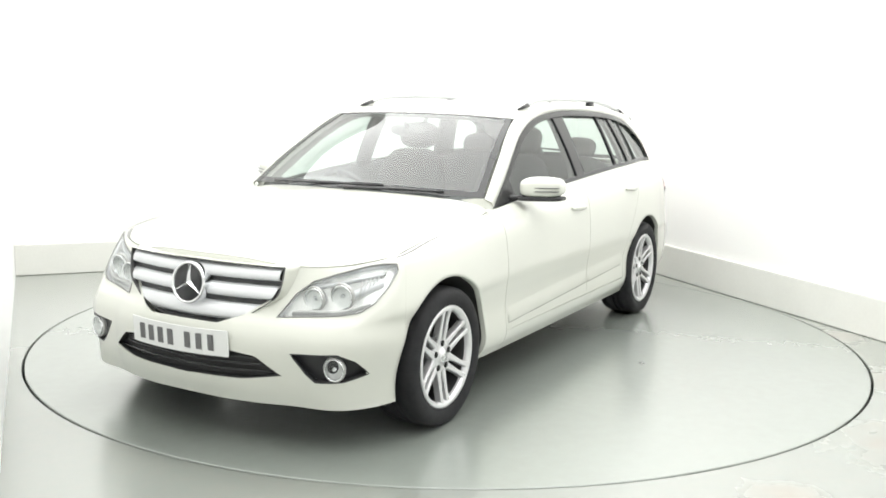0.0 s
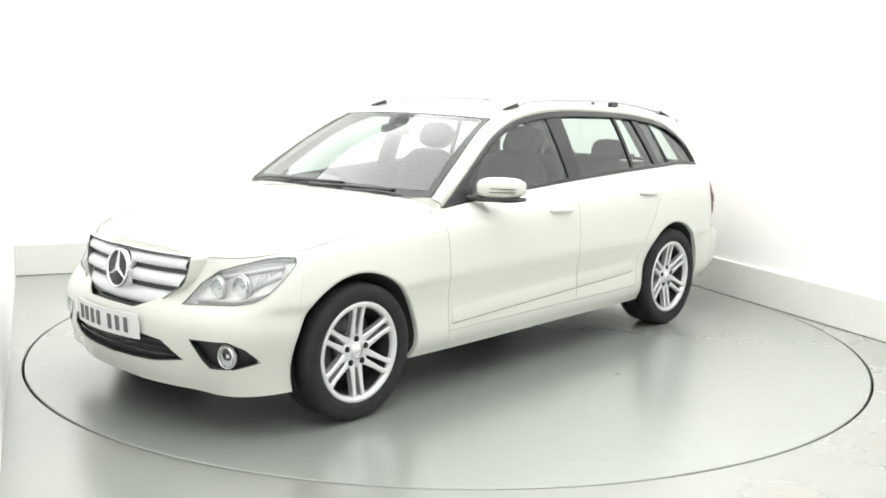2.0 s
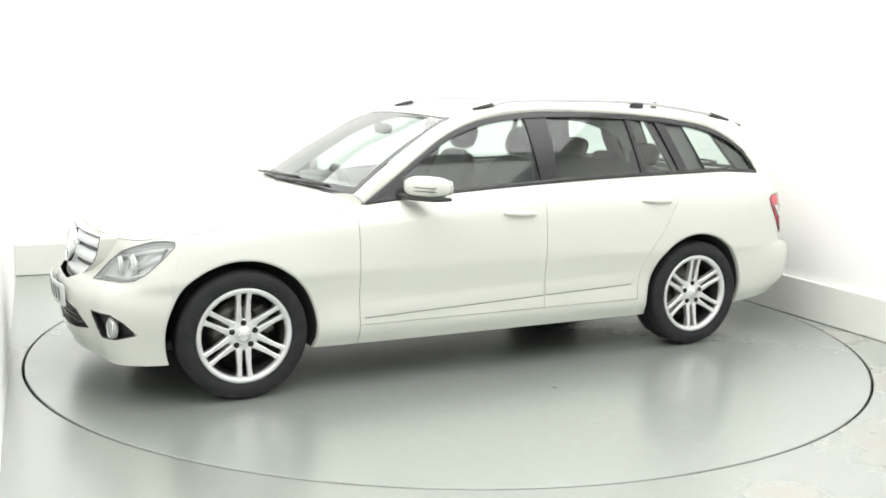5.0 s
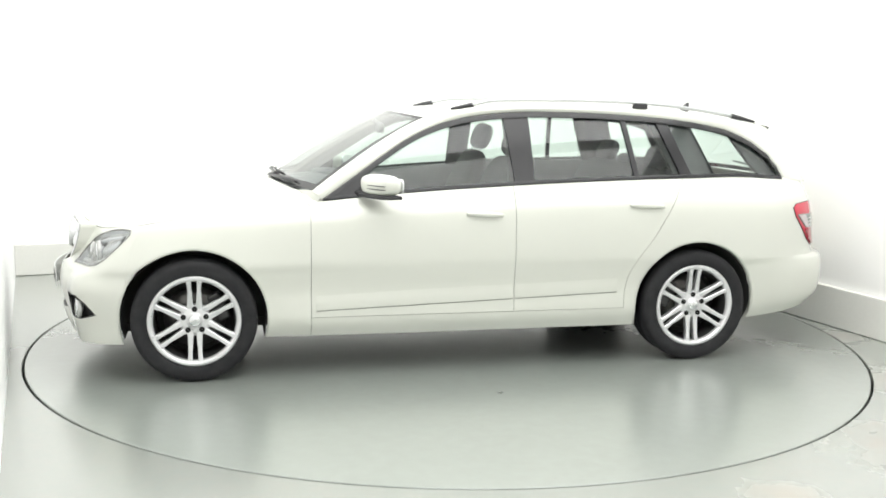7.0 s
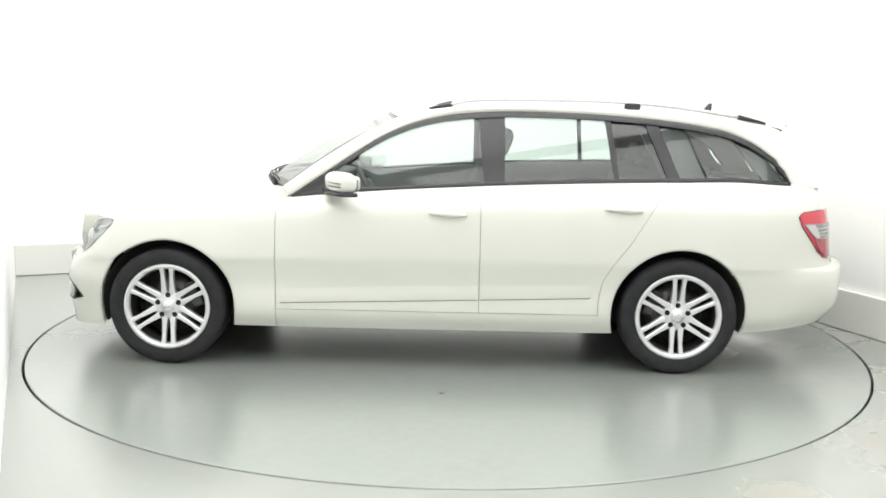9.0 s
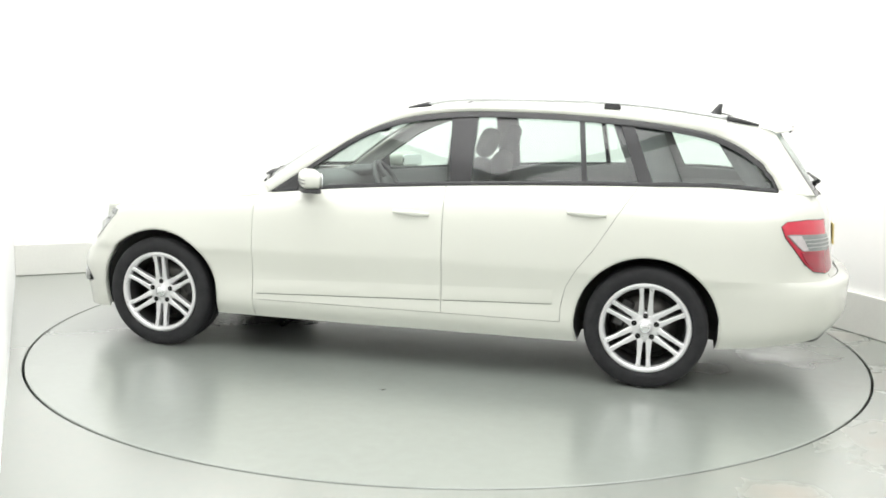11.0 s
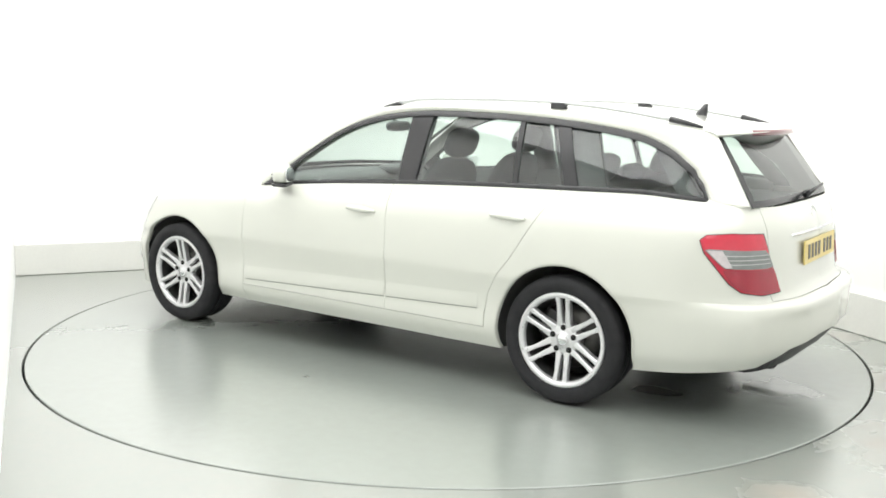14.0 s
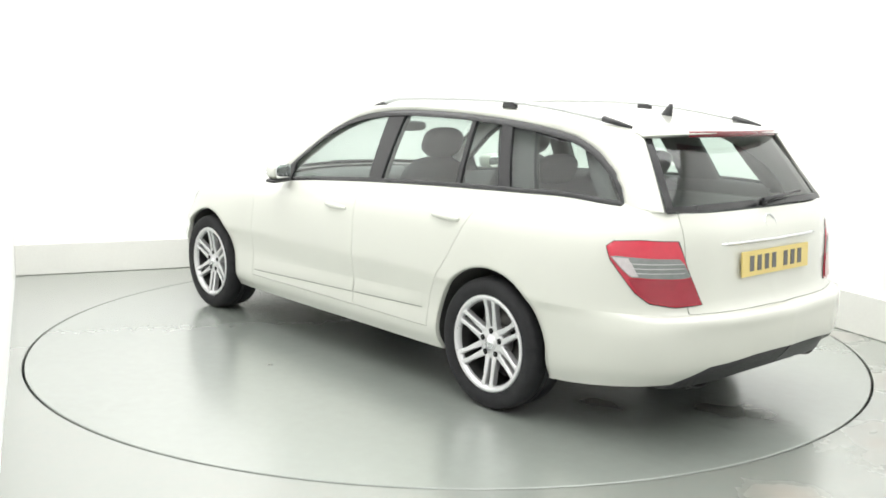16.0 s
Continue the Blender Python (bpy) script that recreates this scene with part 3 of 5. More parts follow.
def build_body(car):
    gap = 0.003
    nose_end = 2.76 - 1.70
    left_right = ((None, 1), ("right", -1))
    # nose: bumper and lamp surrounds
    v, f = skin_panel(0.0, nose_end - 0.0006, low_z, top_z, 84, 52, [HEADLAMP, GRILLE_HOLE, INTAKE, FOG_BAY, ARCHES[0]], mirror="both")
    part_mesh("front_bumper", v, f, M_PAINT, car, thick=0.006, outward=True)
    for side, sign in left_right:
        v, f = skin_panel(nose_end, 2.76 - .790 - gap, low_z, top_z, 56, 46, [ARCHES[0]], mirror=side)
        part_mesh("front_wing", v, f, M_PAINT, car, thick=0.006, outward=True)
        v, f = skin_panel(2.76 - .790, 2.76 + .305 - gap, lambda s: skirt_top(s) + gap, top_z, 40, 30, mirror=side)
        door = part_mesh("front_door", v, f, M_PAINT, car, thick=0.006, outward=True)
        door_handle(door, 2.76 + .13, sign)
        rub_strip(door, 2.76 - .765, 2.76 + .295, sign)
        v, f = skin_panel(2.76 + .305, lambda z: rear_door_end(z) - gap, lambda s: skirt_top(s) + gap, top_z, 34, 30, mirror=side)
        door = part_mesh("rear_door", v, f, M_PAINT, car, thick=0.006, outward=True)
        door_handle(door, 2.76 + 1.06, sign)
        rub_strip(door, 2.76 + .315, 2.76 + .90, sign)
        v, f = skin_panel(2.76 - .790, 2.76 + 1.0, low_z, skirt_top, 30, 8, mirror=side)
        part_mesh("side_skirt", v, f, M_PAINT, car, thick=0.006, outward=True)
        v, f = skin_panel(rear_door_end, 5.15, low_z, top_z, 92, 52, [ARCHES[1], TAIL, BUMPER_CUT], mirror=side)
        part_mesh("rear_quarter", v, f, M_PAINT, car, thick=0.006, outward=True)
        seams = [[(2.76 - .792, z) for z in np.linspace(.32, .90, 20)], [(2.76 + .303, z) for z in np.linspace(.32, .985, 22)],
                 [(rear_door_end(z) - .002, z) for z in np.linspace(.32, 1.02, 26)], [(s, .3205) for s in np.linspace(2.76 - .79, 2.76 + .94, 40)]]
        for line in seams:
            v, f = mirror_part(*rim_on_skin(line, .016, -.007, closed=False, dense=1), sign)
            part_mesh("seam_seal", v, f, M_JOINT, car)
        for x in (HUB_X, -HUB_X):
            wheel_well(car, x, sign)
    v, f = skin_panel(4.50, S_COLS[-1], low_z, 0.5855, 60, 24, [DIFFUSER, ARCHES[1]], mirror="both")
    part_mesh("rear_bumper", v, f, M_PAINT, car, thick=0.006, outward=True)
    v, f = skin_panel(5.153, S_COLS[-1], 0.5868, top_z, 22, 20, [TAIL], mirror="both")
    tailgate = part_mesh("tailgate", v, f, M_PAINT, car, thick=0.006, outward=True)
    # dark shell behind the joints, and the floor pan
    v, f = skin_panel(0.0, S_COLS[-1], low_z, lambda s: top_z(s) - 0.02, 110, 16, [arch(HUB_X, 0.40), arch(-HUB_X, 0.40), GRILLE_HOLE, INTAKE], out=-0.068, mirror="both")
    part_mesh("inner_shell", v, f, M_PAINT, car)
    # painted flange under the bonnet's edge
    v = []
    for s in np.linspace(0, 2.03, 70):
        p = body_column(s)[-1]
        way = np.array((.55 - .0 * p[0], 0, 0)) + np.array((.6, 0, 0)) - p * np.array((1, 1, 0))
        way = way / np.linalg.norm(way)
        v += [p - np.array((0, 0, .001)), p + way * .012 - np.array((0, 0, .004)), p + way * .06 - np.array((0, 0, .006))]
    f = grid_faces(70, 3)
    w, g = flipped(v, f)
    part_mesh("bonnet_flange", list(v) + list(w), f + [tuple(i + len(v) for i in q) for q in g], M_JOINT, car)
    plan = [(2.1, .35), (1.75, .60), (1.0, .57), (.95, .80), (-.95, .80), (-1.0, .57), (-1.76, .57), (-2.2, .42)]
    outline = [(x, y) for x, y in plan] + [(x, -y) for x, y in reversed(plan)]
    n = len(outline)
    v = [(x, y, .215) for x, y in outline] + [(x, y, .26) for x, y in outline]
    f = [tuple(range(n - 1, -1, -1)), tuple(range(n, 2 * n))] + [(i, (i + 1) % n, n + (i + 1) % n, n + i) for i in range(n)]
    part_mesh("floor_pan", v, f, M_UNDER, car, smooth=False)
    return tailgate


def wheel_well(car, x, sign):
    """Arch lip and dark liner."""
    lip, liner = [], []
    angles = [radians(a) for a in np.linspace(-16, 196, 54)]
    for a in angles:
        s, z = 2.76 - x + ARCH_R * math.cos(a), HUB_Z + ARCH_R * math.sin(a)
        p = skin(s, z)
        q = skin(2.76 - x + (ARCH_R + 0.012) * math.cos(a), HUB_Z + (ARCH_R + 0.012) * math.sin(a), 0.002)
        lip += [q, p + np.array((0, 0.001, 0)), p - np.array((0, 0.022, 0))]
        px, pz = x - 0.362 * math.cos(a), HUB_Z + 0.362 * math.sin(a)
        liner += [(px, p[1] - 0.02, pz), (px, 0.56, pz), (x - .05 * math.cos(a), 0.56, HUB_Z + .05 * math.sin(a))]
    lip, liner = np.array(lip), np.array(liner)
    if sign < 0:
        lip, liner = lip * MIRROR, liner * MIRROR
    faces = grid_faces(len(angles), 3)
    part_mesh("arch_lip", lip, faces, M_PAINT, car)
    part_mesh("wheel_liner", liner, faces, M_UNDER, car)


def door_handle(door, s, sign):
    v, f = [], []
    n = 12
    z = top_z(s) - 0.135
    for i in range(n):
        u = i / (n - 1)
        ss = s - 0.10 + 0.20 * u
        h = 0.015 * (0.55 + 0.45 * math.sin(math.pi * u))
        o = 0.004 + 0.013 * math.sin(math.pi * u) ** 0.6
        for k in range(8):
            a = 2 * math.pi * k / 8
            v.append(skin(ss, z + 0.008 * (0.5 - u) + h * math.sin(a), max(o + 0.008 * math.cos(a), -0.002)))
    f = [(i * 8 + k, i * 8 + (k + 1) % 8, (i + 1) * 8 + (k + 1) % 8, (i + 1) * 8 + k) for i in range(n - 1) for k in range(8)]
    f += [tuple(range(7, -1, -1)), tuple((n - 1) * 8 + k for k in range(8))]
    if sign < 0:
        v, f = flipped(v, f)
    part_mesh("handle", v, f, M_PAINT, door)


def rub_strip(door, s0, s1, sign):
    """A slim moulding low on the door that rises to the rear."""
    v, n = [], 16
    for i in range(n):
        s = s0 + (s1 - s0) * i / (n - 1)
        z = 0.352 + (s - 1.9) * 0.034
        for dz, o in ((-0.0012, -0.003), (0.0, 0.0042), (0.002, 0.0050), (0.05, 0.0012), (0.09, -0.0012)):
            v.append(skin(s, z + dz, o))
    f = grid_faces(n, 5)
    if sign < 0:
        v, f = flipped(v, f)
    part_mesh("rubbing_strip", v, f, M_PAINT, door, outward=True)
    # the moulding's crease shadow, laid along its lower edge as a thin grey band
    line = [(s, 0.3495 + (s - 1.9) * 0.034) for s in np.linspace(s0, s1, n)]
    v, f = mirror_part(*rim_on_skin(line, .0034, .0008, closed=False, dense=1), sign)
    part_mesh("strip_shadow", v, f, M_JOINT, door)


def shut_line(car, sign):
    """The dark joint between the bonnet and the wing."""
    pts = [(s, top_z(s) - 0.005) for s in np.linspace(1.0, 1.97, 26)]
    v, f = rim_on_skin(pts, 0.0035, 0.0012, closed=False, dense=2)
    if sign < 0:
        v, f = flipped(v, f)
    part_mesh("bonnet_joint", v, f, M_JOINT, car)


def build_bonnet(car):
    for sign in (1, -1):
        shut_line(car, sign)
    rows = [
        [(2.064, 0, .789), (2.049, .22, .786), (1.974, .42, .760), (1.835, .593, .767), (1.652, .742, .797)],
        [(1.85, 0, .846), (1.83, .22, .846), (1.78, .42, .834), (1.67, .608, .825), (1.54, .747, .818)],
        [(1.55, 0, .892), (1.54, .22, .893), (1.50, .42, .888), (1.43, .61, .868), (1.34, .752, .847)],
        [(1.25, 0, .938), (1.24, .22, .938), (1.21, .43, .928), (1.15, .63, .905), (1.07, .750, .872)],
        [(.962, 0, .984), (.950, .22, .982), (.893, .45, .972), (.815, .67, .948), (.752, .752, .908)],
    ]
    g = both_sides(net_surface(rows, 40, 26)) * np.array((1, .9945, 1))
    v, f = flat(g)
    part_mesh("bonnet", v, f, M_PAINT, car, thick=0.012, outward=True)


# outer edge of windscreen, roof and rear screen: where the side frame ends
EDGE = [(.775, .728, .966), (.625, .698, 1.076), (.46, .658, 1.184), (.302, .616, 1.281), (.148, .588, 1.352), (-.005, .592, 1.390), (-.15, .598, 1.408), (-.45, .602, 1.420),
        (-.9, .598, 1.418), (-1.3, .582, 1.400), (-1.6, .562, 1.373), (-1.85, .532, 1.342), (-1.955, .512, 1.322), (-2.02, .530, 1.24), (-2.10, .565, 1.12), (-2.175, .605, 1.010)]
# the matching stations on the window opening's upper edge
EDGE_X = [.725, .64, .50, .36, .22, .06, -.14, -.45, -.9, -1.26, -1.52, -1.71, -1.825, -1.90, -1.962, -2.002]


def build_roof(car):
    rows = [
        [(.226, 0, 1.372), (.216, .25, 1.368), (.184, .45, 1.360), (.148, .588, 1.352)],
        [(-.005, 0, 1.410), (-.005, .25, 1.406), (-.005, .45, 1.399), (-.005, .592, 1.390)],
        [(-.45, 0, 1.442), (-.45, .25, 1.438), (-.45, .45, 1.430), (-.45, .602, 1.420)],
        [(-.9, 0, 1.445), (-.9, .25, 1.441), (-.9, .45, 1.431), (-.9, .598, 1.418)],
        [(-1.32, 0, 1.430), (-1.32, .25, 1.426), (-1.31, .45, 1.415), (-1.3, .582, 1.400)],
        [(-1.64, 0, 1.402), (-1.64, .25, 1.398), (-1.62, .43, 1.388), (-1.6, .562, 1.373)],
        [(-1.93, 0, 1.368), (-1.925, .22, 1.364), (-1.90, .41, 1.355), (-1.86, .530, 1.341)],
    ]
    g = both_sides(net_surface(rows, 44, 24))
    v, f = flat(g)
    roof = part_mesh("roof", v, f, M_PAINT, car, thick=0.006, outward=True)
    v, f = flat(g * np.array((1, .97, 1)) - np.array((0, 0, .03)))
    part_mesh("headlining", v, f, M_LINING, car)
    # spoiler over the rear screen
    rows = [
        [(-1.935, 0, 1.369), (-1.93, .22, 1.365), (-1.905, .41, 1.356), (-1.865, .530, 1.342)],
        [(-2.02, 0, 1.356), (-2.01, .22, 1.353), (-1.975, .40, 1.346), (-1.92, .522, 1.334)],
        [(-2.10, 0, 1.338), (-2.085, .22, 1.336), (-2.04, .40, 1.331), (-1.965, .520, 1.322)],
        [(-2.105, 0, 1.326), (-2.09, .22, 1.324), (-2.045, .40, 1.319), (-1.968, .520, 1.310)],
        [(-2.02, 0, 1.312), (-2.01, .22, 1.310), (-1.985, .40, 1.306), (-1.95, .505, 1.300)],
    ]
    v, f = flat(both_sides(net_surface(rows, 18, 20)))
    spoiler = part_mesh("spoiler", v, f, M_PAINT, car, outward=True)
    v, f = [], []
    for i in range(21):
        y = -.33 + .66 * i / 20
        x = -2.102 + .40 * y * y
        v += [(x - .004, y, 1.339), (x - .013, y, 1.332), (x - .010, y, 1.312), (x + .02, y, 1.309)]
    part_mesh("brake_light", v, grid_faces(21, 4), M_DEEPRED, spoiler, "long dark red high-level brake light")
    # side frames: pillar foot, cant rail, rear pillar
    steps = np.linspace(0, len(EDGE) - 1, 91)
    for sign in (1, -1):
        grid = []
        for t in steps:
            e = hermite(range(len(EDGE)), EDGE, t)
            x = float(hermite(range(len(EDGE)), EDGE_X, t))
            w = window_point(x, window_high(x))
            mid = (e + w) / 2 + np.array((0, .012, .006 if x > -1.7 else .0))
            row = [hermite(range(3), [w, mid, e], u) for u in np.linspace(0, 2, 7)]
            inner = w - np.array((0, .035, .004))
            grid.append([inner] + row)
        grid = np.array(grid) * np.array((1, sign, 1))
        v, f = flat(grid)
        part_mesh("side_frame", v, f, M_PAINT, car, thick=0.004, outward=True)
        inner = (grid[:, 1:] - np.array((0, sign * .05, .03)))
        v, f = flat(inner)
        part_mesh("pillar_lining", v, f, M_LINING, car)
        # the lower rear corner between window, rear screen and quarter
        a, b = hermite(range(len(EDGE)), EDGE, len(EDGE) - 1), window_point(-2.0, 1.034)
        lo = [skin(2.76 + 2.0, 1.022), skin(4.85, 1.013), skin(4.95, 1.006)]
        v = [b, (a + b) / 2, a, lo[0], lo[1], lo[2]]
        v = [np.array(p) * np.array((1, sign, 1)) for p in v]
        part_mesh("corner_fillet", v, [(0, 1, 4, 3), (1, 2, 5, 4)], M_PAINT, car, thick=0.004, outward=True)
        # ledge from the window opening to the skin's upper edge
        v = []
        for x in np.linspace(.80, -2.0, 60):
            s = 2.76 - x
            w = window_point(min(x, .725), window_low(min(x, .725)))
            w = w + np.array((x - w[0], -.01, .0))
            v += [w, body_column(s)[-1]]
        v = [np.array(p) * np.array((1, sign, 1)) for p in v]
        part_mesh("waist_ledge", v, grid_faces(60, 2), M_PAINT, car, outward=True)
    for sign in (1, -1):
        v = [(.850, .635, .9635), (.752, .756, .909), (.715, .752, .950), (.768, .722, .9665), (.800, .690, .9690)]
        v = [np.array(p) * np.array((1, sign, 1)) for p in v]
        part_mesh("cowl_corner", v, [(0, 1, 3, 4), (1, 2, 3)], M_PAINT, car, thick=0.004, outward=True)
    return roof


def build_screens(car, tailgate):
    rows = [
        [(.938, 0, .986), (.918, .25, .984), (.868, .48, .977), (.770, .713, .966)],
        [(.588, 0, 1.206), (.570, .25, 1.204), (.530, .45, 1.196), (.46, .644, 1.184)],
        [(.231, 0, 1.370), (.221, .25, 1.366), (.191, .44, 1.358), (.153, .574, 1.350)],
    ]
    g = both_sides(net_surface(rows, 20, 16))
    v, f = flat(g)
    ws = part_mesh("windscreen", v, f, M_SCREEN, car, "clear laminated windscreen", outward=True)
    ws.visible_shadow = False
    # black edge band
    for name, row, d in (("lower_seal", g[0], (-.04, 0, .026)), ("upper_seal", g[-1], (.022, 0, -.013))):
        v = []
        for p in row:
            v += [p + np.array((0, 0, .002)), p + np.array(d) + np.array((0, 0, .002))]
        part_mesh(name, v, grid_faces(len(row), 2), M_TRIM, ws)
    for k in (0, -1):
        v = []
        for i in range(g.shape[0]):
            p, q = g[i, k], g[i, 1 if k == 0 else -2]
            w = (q - p) / np.linalg.norm(q - p)
            v += [p + np.array((0, 0, .004)), p + w * .034 + np.array((0, 0, .004))]
        part_mesh("side_seal", v, grid_faces(g.shape[0], 2), M_TRIM, ws)
    # rear screen
    rows = [
        [(-2.225, 0, 1.004), (-2.222, .25, 1.004), (-2.208, .45, 1.003), (-2.178, .592, 1.002)],
        [(-2.135, 0, 1.165), (-2.130, .25, 1.164), (-2.11, .42, 1.162), (-2.07, .545, 1.155)],
        [(-2.02, 0, 1.318), (-2.015, .25, 1.316), (-1.99, .40, 1.312), (-1.957, .496, 1.305)],
    ]
    g = both_sides(net_surface(rows, 14, 14))
    v, f = flat(g)
    rs = part_mesh("rear_screen", v, f, M_GLASS, tailgate, "tinted rear screen", outward=True)
    rs.visible_shadow = False
    for k in (0, -1):
        v = []
        for i in range(g.shape[0]):
            p, q = g[i, k], g[i, 2 if k == 0 else -3]
            w = (q - p) / np.linalg.norm(q - p)
            v += [p + np.array((-.004, 0, .003)), p + w * .036 + np.array((-.004, 0, .003))]
        part_mesh("screen_edge", v, grid_faces(g.shape[0], 2), M_TRIM, tailgate)
    v = []
    for p in g[0]:
        v += [p + np.array((-.004, 0, .0)), p + np.array((.012, 0, .028))]
    part_mesh("screen_edge", v, grid_faces(g.shape[1], 2), M_TRIM, tailgate)
    # rear wiper
    v, f = tube([(-2.245, .0, 1.02), (-2.262, .02, 1.035), (-2.255, -.10, 1.045), (-2.242, -.30, 1.058)], [.018, .013, .009, .006])
    part_mesh("rear_wiper", v, f, M_BLACK, tailgate)
    # front wipers
    for pts in ([(.918, -.46, .996), (.938, -.30, 1.004), (.928, .05, 1.012), (.913, .20, 1.014)], [(.963, .02, .994), (.918, .30, 1.001), (.858, .52, .996)]):
        v, f = tube(pts, [.011, .009, .008, .006][:len(pts)], squash=.7)
        part_mesh("wiper", v, f, M_BLACK, car)
        v, f = tube([np.array(p) + np.array((-.025, .01, .001)) for p in pts], .005)
        part_mesh("wiper_blade", v, f, M_BLACK, car)
    v = []
    for y in np.linspace(-.55, .55, 25):
        x = .935 - .33 * y * y
        z = .978 - .04 * y * y
        v += [(x + .05, y, z - .012), (x + .01, y, z + .006), (x - .03, y, z + .004)]
    part_mesh("scuttle_grille", v, grid_faces(25, 3), M_BLACK, car, thick=0.004)


def build_side_windows(car):
    b_front, b_rear = (lambda g: -.285 - .035 * (1 - g)), (lambda g: -.43 - .0 * g)
    bar = lambda g: -1.035 + .045 * g
    c_front, c_rear = (lambda g: -1.315 + .13 * g), (lambda g: -1.385 + .13 * g)
    panes = [
        ("front_window", lambda g: .70 - .0 * g, b_front, 34, M_GLASS),
        ("rear_window", b_rear, lambda g: bar(g) + .012, 16, M_GLASS),
        ("quarter_light", lambda g: bar(g) - .012, c_front, 10, M_GLASS),
        ("load_bay_window", c_rear, lambda g: -1.985, 22, M_GLASS),
    ]
    for sign in (1, -1):
        for name, fr, re, nx, mat in panes:
            v, f = window_sheet(fr, re, .004, .006, nx, 10, -.012)
            if sign < 0:
                v, f = flipped(v, f)
            ob = part_mesh(name, v, f, mat, car, "green-tinted side glass", outward=True)
            ob.visible_shadow = False
        posts = [("b_pillar_trim", b_front, b_rear, 5), ("window_bar", lambda g: bar(g) + .014, lambda g: bar(g) - .014, 3), ("c_pillar_trim", c_front, c_rear, 4)]
        for name, fr, re, nx in posts:
            v, f = window_sheet(fr, re, .0, .0, nx, 10, -.004)
            if sign < 0:
                v, f = flipped(v, f)
            part_mesh(name, v, f, M_TRIM, car, thick=0.02, outward=True)
        # seals along the opening
        for name, fn in (("lower_seal", 0), ("upper_seal", 1)):
            v = []
            for x in np.concatenate([np.linspace(.72, .0, 30), np.linspace(-.05, -1.6, 40), np.linspace(-1.63, -1.997, 24)]):
                lo, hi = window_low(x), window_high(x)
                if fn == 0:
                    a, b = lo - .002, min(lo + .020, hi)
                else:
                    a, b = max(hi - .030, lo), hi + .003
                v += [window_point(x, a, .002), window_point(x, (a + b) / 2, .004), window_point(x, b, .0)]
            f = grid_faces(94, 3)
            if sign < 0:
                v, f = flipped(v, f)
            part_mesh(name, v, f, M_TRIM, car, thick=0.008, outward=True)
        # mirror sail at the front corner
        v, f = window_sheet(lambda g: .722, lambda g: .50 - .0 * g, .0, .0, 8, 5, .001)
        if sign < 0:
            v, f = flipped(v, f)
        part_mesh("mirror_sail", v, f, M_TRIM, car, thick=0.01, outward=True)


